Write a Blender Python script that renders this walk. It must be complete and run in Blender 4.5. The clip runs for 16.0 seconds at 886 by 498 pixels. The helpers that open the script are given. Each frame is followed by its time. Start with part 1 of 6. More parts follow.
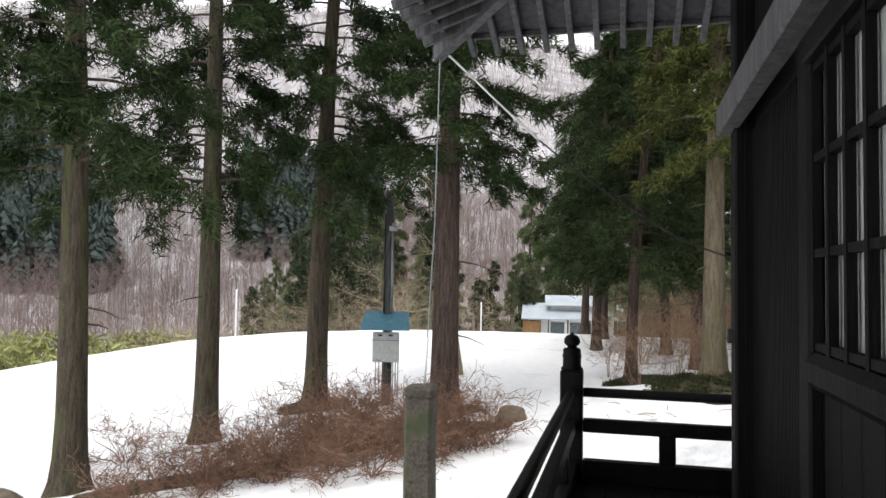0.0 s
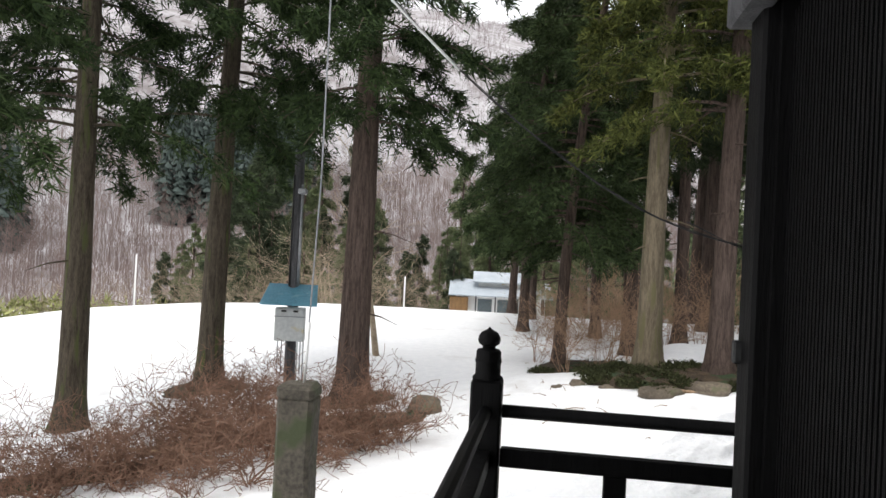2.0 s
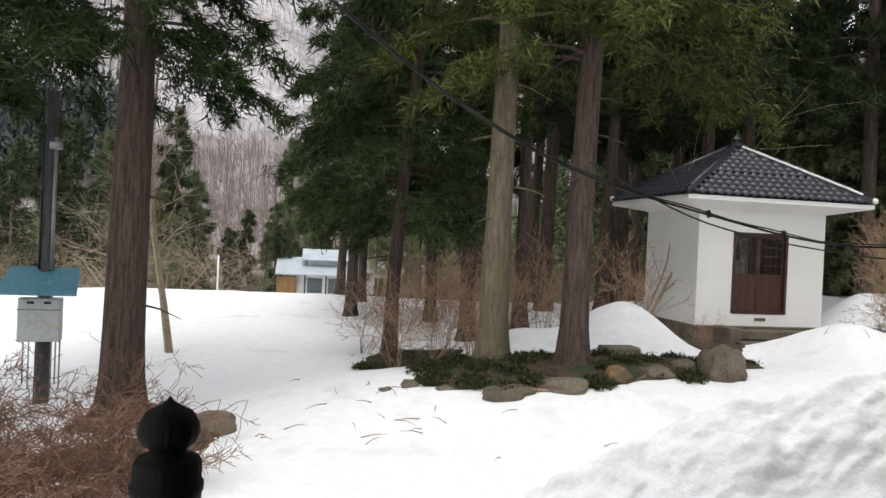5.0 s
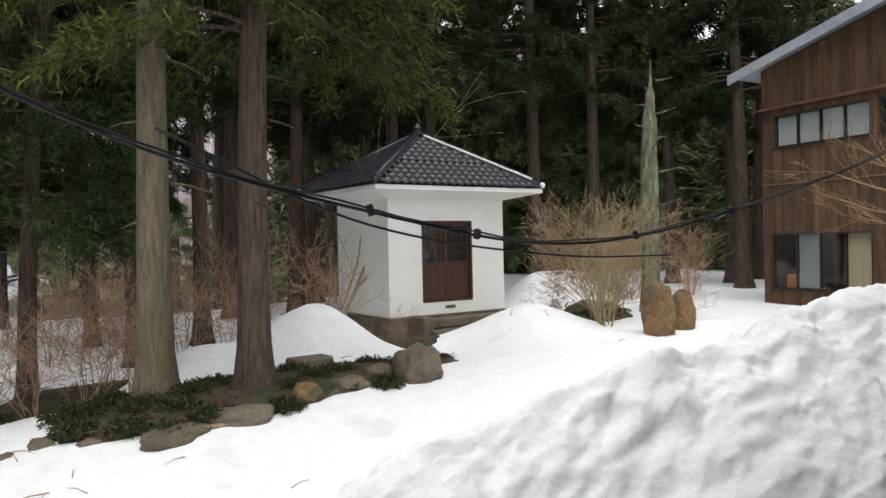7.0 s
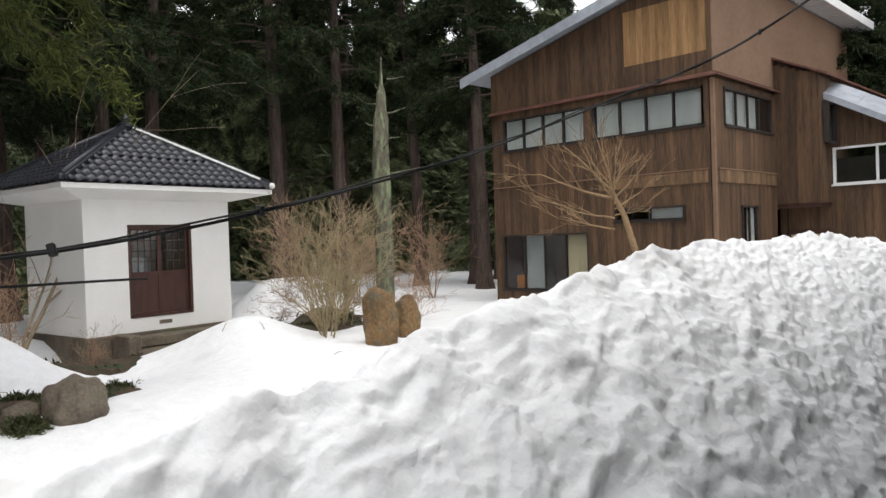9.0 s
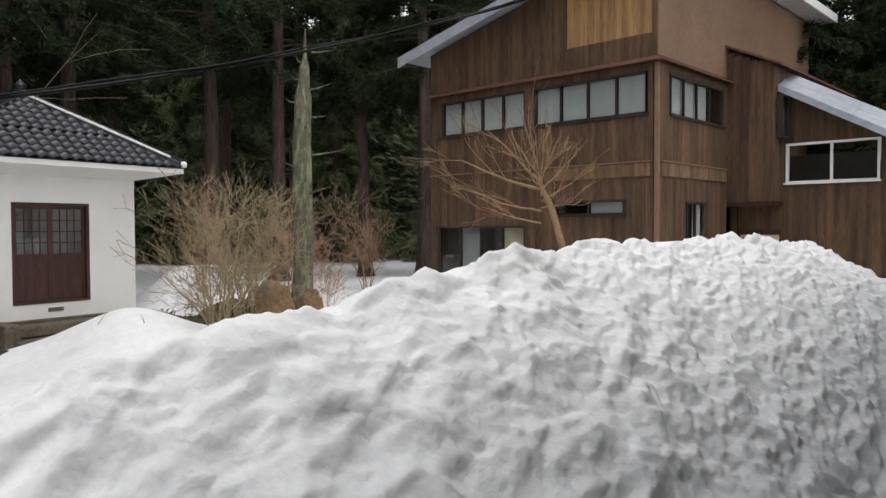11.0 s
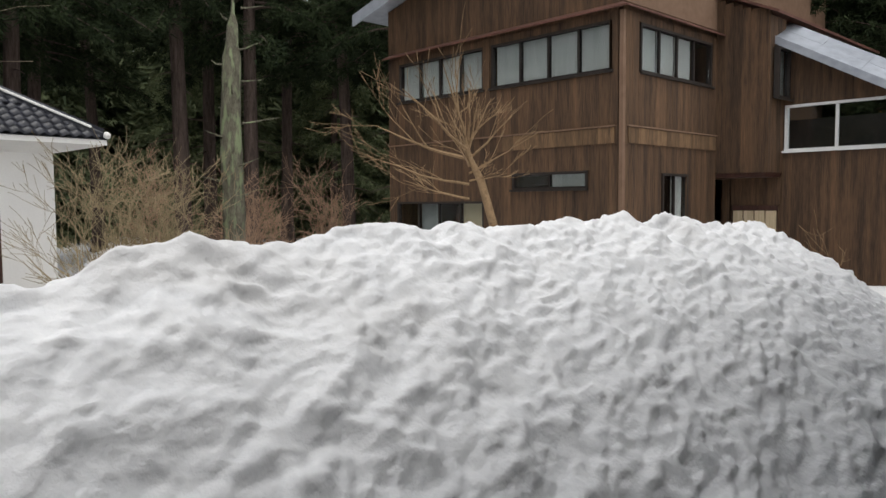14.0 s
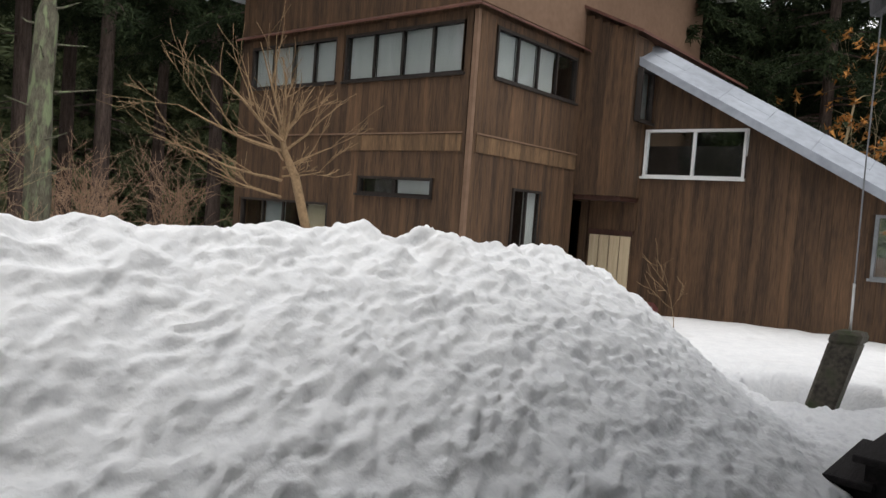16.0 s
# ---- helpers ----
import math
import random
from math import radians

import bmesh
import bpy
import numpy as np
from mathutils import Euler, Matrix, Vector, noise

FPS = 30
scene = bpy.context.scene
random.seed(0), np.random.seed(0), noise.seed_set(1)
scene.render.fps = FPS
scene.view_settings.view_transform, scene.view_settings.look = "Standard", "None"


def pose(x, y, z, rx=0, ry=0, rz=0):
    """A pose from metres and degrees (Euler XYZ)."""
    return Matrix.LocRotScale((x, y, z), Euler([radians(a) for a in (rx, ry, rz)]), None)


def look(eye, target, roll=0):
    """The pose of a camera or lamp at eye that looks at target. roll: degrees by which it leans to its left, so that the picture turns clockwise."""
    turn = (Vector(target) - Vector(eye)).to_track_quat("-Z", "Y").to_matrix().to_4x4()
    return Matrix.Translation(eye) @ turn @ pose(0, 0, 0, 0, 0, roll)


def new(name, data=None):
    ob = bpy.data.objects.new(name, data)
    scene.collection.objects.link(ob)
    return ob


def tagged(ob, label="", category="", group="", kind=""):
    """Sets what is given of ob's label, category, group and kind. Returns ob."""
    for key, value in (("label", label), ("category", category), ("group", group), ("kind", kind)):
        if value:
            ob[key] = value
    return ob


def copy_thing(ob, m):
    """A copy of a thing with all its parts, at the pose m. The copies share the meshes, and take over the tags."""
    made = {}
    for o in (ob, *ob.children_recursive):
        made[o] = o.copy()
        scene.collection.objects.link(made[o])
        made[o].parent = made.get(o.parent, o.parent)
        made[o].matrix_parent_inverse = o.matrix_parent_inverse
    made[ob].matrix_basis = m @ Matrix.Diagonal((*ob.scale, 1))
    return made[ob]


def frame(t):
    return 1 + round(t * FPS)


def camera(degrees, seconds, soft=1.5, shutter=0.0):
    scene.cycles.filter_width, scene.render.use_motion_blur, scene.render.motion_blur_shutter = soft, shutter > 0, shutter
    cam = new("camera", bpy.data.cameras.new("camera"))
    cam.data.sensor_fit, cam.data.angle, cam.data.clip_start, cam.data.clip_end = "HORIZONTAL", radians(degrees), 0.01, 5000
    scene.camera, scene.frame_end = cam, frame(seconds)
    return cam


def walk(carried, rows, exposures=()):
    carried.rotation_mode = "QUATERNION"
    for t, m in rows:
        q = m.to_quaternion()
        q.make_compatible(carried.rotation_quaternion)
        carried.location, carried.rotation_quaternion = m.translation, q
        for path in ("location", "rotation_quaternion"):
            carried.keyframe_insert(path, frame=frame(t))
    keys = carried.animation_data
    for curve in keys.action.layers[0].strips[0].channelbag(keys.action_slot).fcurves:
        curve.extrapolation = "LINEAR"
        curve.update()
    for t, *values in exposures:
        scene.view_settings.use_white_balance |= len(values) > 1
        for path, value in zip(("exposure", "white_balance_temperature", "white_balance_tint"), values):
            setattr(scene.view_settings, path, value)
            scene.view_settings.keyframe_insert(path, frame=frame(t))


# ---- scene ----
cam = camera(62.3, 16.0)
METRES, EYE, TILT, LEAN, TURN = 13.0, 1.5, 0.0, 0.0, 14.0
ROWS = [
    (0.0, 0.0, 0.0, 0.0, -0.04, 2.69, -0.91),
    (0.5, 0.0049, 0.0316, 0.0, -1.01, 1.73, -2.37),
    (1.0, 0.0156, 0.0671, -0.0004, -1.41, 1.38, -1.21),
    (1.5, 0.0238, 0.0991, -0.0, -2.64, 1.47, -1.53),
    (2.0, 0.0271, 0.1306, -0.0001, -5.42, 0.81, -2.83),
    (2.5, 0.0345, 0.163, -0.0025, -7.07, -0.37, 0.44),
    (3.0, 0.042, 0.1946, -0.0014, -7.12, -1.5, 0.27),
    (5.5, 0.0972, 0.3425, -0.0016, -22.47, -0.22, -1.64),
    (6.0, 0.1161, 0.3658, -0.0005, -26.87, -1.07, 0.28),
    (6.5, 0.1344, 0.3858, 0.0012, -32.97, -1.04, 1.3),
    (7.0, 0.1546, 0.3985, 0.0059, -41.37, -0.54, 1.25),
    (7.5, 0.1828, 0.4017, 0.0095, -46.5, 1.03, 3.23),
    (8.0, 0.2078, 0.4005, 0.0077, -50.99, 0.9, 2.14),
    (8.5, 0.2378, 0.4, 0.008, -54.74, -0.18, 1.5),
    (9.0, 0.2685, 0.3937, 0.0064, -58.86, -0.8, 1.94),
    (9.5, 0.2991, 0.3873, 0.0071, -60.82, -0.87, 2.77),
    (10.0, 0.3311, 0.3864, 0.0063, -62.36, -0.88, -0.12),
    (12.5, 0.4855, 0.3413, 0.0063, -58.15, -3.19, 1.46),
    (13.0, 0.5173, 0.3336, 0.0063, -58.66, -3.93, -0.18),
    (13.5, 0.5481, 0.3247, 0.0045, -58.44, -4.38, -0.9),
    (14.0, 0.576, 0.3119, 0.0081, -57.39, -3.65, 0.38),
    (14.5, 0.6066, 0.3024, 0.0076, -57.58, -3.01, -2.11),
    (15.0, 0.6366, 0.2887, 0.0075, -60.07, -3.21, -1.58),
    (15.5, 0.6629, 0.2768, 0.0093, -61.95, -2.98, -2.03),
    (16.0, 0.6927, 0.2695, 0.0089, -64.23, -2.92, -4.22),
]
walk(cam, [(t, pose(0, 0, EYE, TILT, LEAN, TURN) @ pose(METRES * x, METRES * y, METRES * z, 90 + pitch, roll, yaw)) for t, x, y, z, yaw, pitch, roll in ROWS],
     exposures=[(0.0, 0.84), (3.0, 0.84), (5.5, 0.68), (7.0, 0.68), (8.5, 0.78), (9.0, 0.76), (10.0, 0.6), (12.5, 0.45), (16.0, 0.46)])


# ---- light ----
world = bpy.data.worlds.new("overcast_sky")
scene.world = world
world.use_nodes = True
wn = world.node_tree
sky = wn.nodes.new("ShaderNodeTexSky")
sky.sky_type = "NISHITA"
sky.sun_disc = False
sky.sun_elevation, sky.sun_rotation = radians(48), radians(200)
cloud = wn.nodes.new("ShaderNodeMix")
cloud.data_type = "RGBA"
cloud.inputs["Factor"].default_value = 0.82
cloud.inputs["B"].default_value = (9.1, 9.0, 8.9, 1)
wn.links.new(sky.outputs["Color"], cloud.inputs["A"])
back = wn.nodes["Background"]
wn.links.new(cloud.outputs["Result"], back.inputs["Color"])
back.inputs["Strength"].default_value = 0.12
sun = new("sun", bpy.data.lights.new("sun", "SUN"))
sun.data.energy, sun.data.angle, sun.data.color = 1.0, radians(35), (1.0, 0.97, 0.92)
sun.matrix_world = look((-6, -4, 30), (0, 4, 0))


# ---- materials ----
def rgb(c):
    return (c[0], c[1], c[2], 1)


def mat(name, dark, light, scale=4.0, stretch=(1, 1, 1), rough=0.8, bump=0.3, fine=8.0, metal=0.0, per_object=0.0,
        spots=None, spot_scale=2.0, spot_at=0.6, bump_size=0.02, spec=0.4):
    """A surface of two colours in noise at two sizes, with relief, and an optional third colour in patches."""
    m = bpy.data.materials.new(name)
    m.use_nodes = True
    t = m.node_tree
    n, l = t.nodes, t.links
    bsdf = n["Principled BSDF"]
    co = n.new("ShaderNodeTexCoord")
    mp = n.new("ShaderNodeMapping")
    mp.inputs["Scale"].default_value = stretch
    l.new(co.outputs["Object"], mp.inputs["Vector"])
    big = n.new("ShaderNodeTexNoise")
    big.inputs["Scale"].default_value, big.inputs["Detail"].default_value = scale, 6
    small = n.new("ShaderNodeTexNoise")
    small.inputs["Scale"].default_value, small.inputs["Detail"].default_value = scale * fine, 4
    for k in (big, small):
        l.new(mp.outputs["Vector"], k.inputs["Vector"])
    mixv = n.new("ShaderNodeMath")
    mixv.operation = "MULTIPLY_ADD"
    mixv.inputs[1].default_value = 0.45
    l.new(small.outputs["Fac"], mixv.inputs[0])
    half = n.new("ShaderNodeMath")
    half.operation = "MULTIPLY"
    half.inputs[1].default_value = 0.55
    l.new(big.outputs["Fac"], half.inputs[0])
    l.new(half.outputs[0], mixv.inputs[2])
    ramp = n.new("ShaderNodeValToRGB")
    ramp.color_ramp.elements[0].position, ramp.color_ramp.elements[0].color = 0.34, rgb(dark)
    ramp.color_ramp.elements[1].position, ramp.color_ramp.elements[1].color = 0.66, rgb(light)
    l.new(mixv.outputs[0], ramp.inputs["Fac"])
    out = ramp.outputs["Color"]
    if spots:
        pn = n.new("ShaderNodeTexNoise")
        pn.inputs["Scale"].default_value, pn.inputs["Detail"].default_value = spot_scale, 5
        l.new(mp.outputs["Vector"], pn.inputs["Vector"])
        pr = n.new("ShaderNodeMapRange")
        pr.inputs["From Min"].default_value, pr.inputs["From Max"].default_value = spot_at, spot_at + 0.1
        l.new(pn.outputs["Fac"], pr.inputs["Value"])
        px = n.new("ShaderNodeMix")
        px.data_type = "RGBA"
        px.clamp_factor = True
        px.inputs["B"].default_value = rgb(spots)
        l.new(pr.outputs["Result"], px.inputs["Factor"])
        l.new(out, px.inputs["A"])
        out = px.outputs["Result"]
    if per_object:
        oi = n.new("ShaderNodeObjectInfo")
        mr = n.new("ShaderNodeMapRange")
        mr.inputs["To Min"].default_value, mr.inputs["To Max"].default_value = 1 - per_object, 1 + per_object
        l.new(oi.outputs["Random"], mr.inputs["Value"])
        hs = n.new("ShaderNodeHueSaturation")
        l.new(mr.outputs["Result"], hs.inputs["Value"])
        l.new(out, hs.inputs["Color"])
        out = hs.outputs["Color"]
    l.new(out, bsdf.inputs["Base Color"])
    bsdf.inputs["Roughness"].default_value = rough
    bsdf.inputs["Metallic"].default_value = metal
    bsdf.inputs["Specular IOR Level"].default_value = spec
    bp = n.new("ShaderNodeBump")
    bp.inputs["Strength"].default_value, bp.inputs["Distance"].default_value = bump, bump_size
    l.new(mixv.outputs[0], bp.inputs["Height"])
    l.new(bp.outputs["Normal"], bsdf.inputs["Normal"])
    return m


def leaf_mat(name, dark, light, scale=0.6):
    """Foliage: colour varies by clump and with place, a little light passes through."""
    m = bpy.data.materials.new(name)
    m.use_nodes = True
    n, l = m.node_tree.nodes, m.node_tree.links
    bsdf = n["Principled BSDF"]
    geo, co = n.new("ShaderNodeNewGeometry"), n.new("ShaderNodeTexCoord")
    no = n.new("ShaderNodeTexNoise")
    no.inputs["Scale"].default_value = scale
    l.new(co.outputs["Object"], no.inputs["Vector"])
    ad = n.new("ShaderNodeMath")
    ad.operation = "MULTIPLY_ADD"
    ad.inputs[1].default_value = 0.5
    l.new(geo.outputs["Random Per Island"], ad.inputs[0])
    mu = n.new("ShaderNodeMath")
    mu.operation = "MULTIPLY"
    mu.inputs[1].default_value = 0.5
    l.new(no.outputs["Fac"], mu.inputs[0])
    l.new(mu.outputs[0], ad.inputs[2])
    ramp = n.new("ShaderNodeValToRGB")
    ramp.color_ramp.elements[0].position, ramp.color_ramp.elements[0].color = 0.25, rgb(dark)
    ramp.color_ramp.elements[1].position, ramp.color_ramp.elements[1].color = 0.8, rgb(light)
    l.new(ad.outputs[0], ramp.inputs["Fac"])
    l.new(ramp.outputs["Color"], bsdf.inputs["Base Color"])
    bsdf.inputs["Roughness"].default_value = 0.8
    bsdf.inputs["Specular IOR Level"].default_value = 0.12
    return m


def glass_mat(name, colour=(0.8, 0.85, 0.85), rough=0.03):
    m = bpy.data.materials.new(name)
    m.use_nodes = True
    b = m.node_tree.nodes["Principled BSDF"]
    b.inputs["Base Color"].default_value = rgb(colour)
    b.inputs["Roughness"].default_value = rough
    b.inputs["Transmission Weight"].default_value = 1.0
    b.inputs["IOR"].default_value = 1.45
    return m


SNOW = mat("snow", (0.74, 0.75, 0.77), (0.85, 0.855, 0.865), 6.0, rough=0.75, bump=0.55, fine=4.5, bump_size=0.04, spots=(0.70, 0.70, 0.705), spot_scale=1.1, spot_at=0.6)
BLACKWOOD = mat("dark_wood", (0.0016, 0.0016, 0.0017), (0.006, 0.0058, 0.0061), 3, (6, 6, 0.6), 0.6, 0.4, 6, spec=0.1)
STEPWOOD = mat("worn_step_wood", (0.010, 0.009, 0.009), (0.034, 0.030, 0.031), 3, (0.8, 6, 6), 0.7, 0.4, 6, spec=0.2)
GREYWOOD = mat("weathered_wood", (0.03, 0.03, 0.032), (0.105, 0.105, 0.111), 3, (6, 6, 0.8), 0.8, 0.4, 6)
PLASTER = mat("plaster", (0.76, 0.75, 0.72), (0.84, 0.83, 0.80), 1.5, rough=0.9, bump=0.15, fine=20)
STONE = mat("stone", (0.066, 0.054, 0.041), (0.19, 0.155, 0.115), 3, rough=0.9, bump=0.6, fine=9, per_object=0.2, spots=(0.09, 0.10, 0.05), spot_scale=3)
TILE = mat("roof_tile", (0.012, 0.013, 0.018), (0.035, 0.037, 0.048), 5, rough=0.3, bump=0.2, per_object=0.3)
PLANK = mat("house_plank", (0.027, 0.0155, 0.0085), (0.132, 0.073, 0.037), 1.6, (5, 5, 0.35), 0.75, 0.4, 7, per_object=0.25)
METALROOF = mat("roof_sheet", (0.28, 0.30, 0.34), (0.42, 0.45, 0.50), 0.8, rough=0.45, bump=0.1, metal=0.3, per_object=0.08)
BARK = mat("cedar_bark", (0.040, 0.029, 0.024), (0.145, 0.108, 0.092), 3, (7, 7, 0.7), 0.95, 1.0, 5, bump_size=0.06, spec=0.1)
BARKMOSS = mat("mossy_bark", (0.034, 0.028, 0.021), (0.125, 0.104, 0.078), 3, (6, 6, 0.8), 0.95, 0.9, 5, spots=(0.085, 0.095, 0.04), spot_scale=1.2, spot_at=0.56, bump_size=0.06, spec=0.1)
TWIG = mat("twig", (0.16, 0.10, 0.06), (0.34, 0.24, 0.15), 5, rough=0.9, bump=0.2)
LEAF = leaf_mat("cedar_foliage", (0.010, 0.019, 0.007), (0.046, 0.072, 0.024))

BRUSH = mat("dead_bush", (0.095, 0.055, 0.038), (0.27, 0.155, 0.105), 5, rough=0.9, bump=0.2)
TWIGPALE = mat("pale_twig", (0.16, 0.12, 0.065), (0.36, 0.29, 0.17), 5, rough=0.9, bump=0.2)
TWIGRED = mat("rusty_twig", (0.19, 0.12, 0.078), (0.42, 0.275, 0.18), 5, rough=0.9, bump=0.2)
TWIGORANGE = mat("orange_twig", (0.14, 0.09, 0.048), (0.31, 0.205, 0.11), 5, rough=0.9, bump=0.2)
TWIGFAR = mat("beige_twig", (0.20, 0.16, 0.11), (0.40, 0.32, 0.23), 3, rough=0.9, bump=0.2)
FARTWIG = mat("woodland_twig", (0.15, 0.125, 0.125), (0.25, 0.21, 0.21), 0.05, rough=1.0, bump=0.0)
FARBROWN = mat("thicket_twig", (0.13, 0.095, 0.086), (0.22, 0.165, 0.15), 0.05, rough=1.0, bump=0.0)
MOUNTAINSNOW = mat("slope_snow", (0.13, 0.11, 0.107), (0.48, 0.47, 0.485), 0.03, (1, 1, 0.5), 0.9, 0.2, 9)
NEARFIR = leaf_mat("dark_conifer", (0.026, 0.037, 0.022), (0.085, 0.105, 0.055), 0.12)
# paler green: daylight and mist on the open hillside put into the colour
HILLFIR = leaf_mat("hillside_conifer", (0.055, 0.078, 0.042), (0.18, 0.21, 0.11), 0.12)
# lighter, bluer tone: distance haze painted into the plantation's colour
HAZEFIR = leaf_mat("plantation", (0.045, 0.061, 0.056), (0.078, 0.098, 0.088), 0.05)
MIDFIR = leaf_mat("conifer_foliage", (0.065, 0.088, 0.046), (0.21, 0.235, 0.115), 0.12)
# darker copy of the cedar green: shade of the deep grove painted in
LEAFSHADE = leaf_mat("shaded_foliage", (0.0105, 0.0175, 0.008), (0.042, 0.058, 0.0245))
# brighter copy: daylight on the grove's open edge painted in
LEAFLIT = leaf_mat("lit_grove_foliage", (0.017, 0.030, 0.012), (0.080, 0.112, 0.044))
LEAFGOLD = leaf_mat("golden_foliage", (0.018, 0.028, 0.008), (0.115, 0.125, 0.032), 0.9)
BAMBOO = leaf_mat("bamboo_leaf", (0.13, 0.14, 0.055), (0.36, 0.37, 0.15), 0.4)
EVERGREEN = leaf_mat("evergreen_leaf", (0.022, 0.026, 0.012), (0.085, 0.092, 0.042), 2.0)
LITTER = mat("leaf_litter", (0.022, 0.017, 0.011), (0.095, 0.064, 0.04), 5, rough=0.95, bump=1.0, fine=9, bump_size=0.05, spots=(0.03, 0.05, 0.02), spot_scale=3.5, spot_at=0.52)
LICHEN = mat("lichened_bark", (0.05, 0.045, 0.032), (0.17, 0.16, 0.112), 3, (4, 4, 1.2), 0.95, 1.0, 5, spots=(0.19, 0.225, 0.125), spot_scale=1.9, spot_at=0.52, bump_size=0.04)
PALEBARK = mat("pale_bark", (0.075, 0.059, 0.04), (0.215, 0.176, 0.12), 3, (6, 6, 0.8), 0.95, 0.8, 5, spots=(0.12, 0.108, 0.055), spot_scale=1.4, spot_at=0.52, bump_size=0.03)
ORANGESTONE = mat("ochre_stone", (0.085, 0.052, 0.024), (0.27, 0.165, 0.075), 3, rough=0.9, bump=1.0, fine=6, bump_size=0.05, spots=(0.10, 0.085, 0.055), spot_scale=4, spot_at=0.52)
FRAMEWOOD = mat("dark_frame_wood", (0.010, 0.008, 0.007), (0.034, 0.025, 0.020), 2, (6, 6, 0.6), 0.6, 0.2, 7)
WORNPLANK = mat("worn_plank", (0.055, 0.032, 0.017), (0.21, 0.125, 0.062), 1.6, (5, 5, 0.5), 0.8, 0.4, 7, per_object=0.2)
DOORWOOD = mat("door_wood", (0.035, 0.014, 0.010), (0.085, 0.036, 0.026), 2, (6, 6, 0.6), 0.55, 0.2, 7)
PALEPLANK = mat("new_plank", (0.16, 0.085, 0.035), (0.36, 0.21, 0.09), 1.6, (5, 5, 0.35), 0.75, 0.3, 7, per_object=0.2)
BROWNWALL = mat("brown_board", (0.15, 0.09, 0.055), (0.21, 0.13, 0.085), 0.8, rough=0.8, bump=0.1, fine=12)
COPPER = mat("rusty_flashing", (0.07, 0.03, 0.022), (0.16, 0.07, 0.05), 2, rough=0.6, bump=0.2)
WHITEPAINT = mat("white_paint", (0.70, 0.70, 0.69), (0.80, 0.80, 0.79), 3, rough=0.5, bump=0.05)
CURTAIN = mat("white_curtain", (0.55, 0.54, 0.52), (0.72, 0.71, 0.68), 3, (6, 6, 0.3), 0.9, 0.4, 4)
CREAM = mat("cream_curtain", (0.48, 0.38, 0.24), (0.64, 0.53, 0.36), 3, (8, 8, 0.3), 0.9, 0.5, 4)
# near-black colour stands in for the shade of rooms behind the panes
DARKROOM = mat("unlit_interior", (0.02, 0.018, 0.016), (0.04, 0.035, 0.03), 2, rough=0.9, bump=0.0)
BLUEPAINT = mat("blue_paint", (0.05, 0.17, 0.24), (0.10, 0.27, 0.36), 3, rough=0.5, bump=0.1, spots=(0.16, 0.30, 0.36), spot_scale=5)
GREYPAINT = mat("grey_box_paint", (0.42, 0.44, 0.44), (0.56, 0.58, 0.57), 2, rough=0.5, bump=0.05, spots=(0.46, 0.38, 0.16), spot_scale=2.6, spot_at=0.62)
STEEL = mat("galvanised_steel", (0.20, 0.21, 0.22), (0.34, 0.35, 0.36), 3, rough=0.5, bump=0.1, metal=0.5)
BLACKRUBBER = mat("cable_sheath", (0.012, 0.012, 0.012), (0.03, 0.03, 0.03), 8, rough=0.6, bump=0.1)
MOSSSTONE = mat("mossy_post", (0.035, 0.031, 0.025), (0.13, 0.115, 0.09), 3, rough=0.95, bump=0.8, fine=8, spots=(0.05, 0.06, 0.03), spot_scale=3, spot_at=0.5, bump_size=0.03)
SHOJI = mat("pane_paper", (0.26, 0.27, 0.27), (0.36, 0.37, 0.365), 2, rough=0.6, bump=0.05)
ORANGEBOX = mat("orange_card", (0.42, 0.16, 0.05), (0.55, 0.24, 0.08), 3, rough=0.8, bump=0.05)
REDPAINT = mat("red_cover", (0.06, 0.015, 0.015), (0.12, 0.03, 0.028), 3, rough=0.6, bump=0.1)
GLASS = glass_mat("window_glass")
EAVEBOARD = mat("eave_board", (0.025, 0.025, 0.028), (0.075, 0.075, 0.082), 3, (5, 5, 1), 0.8, 0.3, 6)
FARROOF = mat("blue_grey_roof", (0.30, 0.34, 0.38), (0.42, 0.46, 0.50), 1, rough=0.5, bump=0.05)
BLUEDARK = mat("dark_glazing", (0.05, 0.07, 0.08), (0.10, 0.13, 0.14), 1, rough=0.15, bump=0.0)
ORANGELEAF = leaf_mat("dry_leaf", (0.22, 0.09, 0.02), (0.50, 0.24, 0.07), 1.0)


# ---- mesh helpers ----
def solid(name, bm, material, parent=None, label="", smooth=False):
    me = bpy.data.meshes.new(name)
    bmesh.ops.recalc_face_normals(bm, faces=bm.faces)
    bm.to_mesh(me)
    bm.free()
    me.materials.append(material)
    if smooth:
        me.shade_smooth()
    ob = new(name, me)
    if parent:
        ob.parent = parent
    if label:
        ob["label"] = label
    return ob


def part(name, bm, material, parent, label="", smooth=False):
    return solid(name, bm, material, parent, label, smooth)


def raw(name, verts, faces, material, parent=None, smooth=False):
    me = bpy.data.meshes.new(name)
    me.from_pydata([tuple(v) for v in verts], [], faces)
    me.materials.append(material)
    if smooth:
        me.shade_smooth()
    ob = new(name, me)
    if parent:
        ob.parent = parent
    return ob


def empty(name, m=None):
    ob = new(name)
    if m is not None:
        ob.matrix_world = m
    return ob


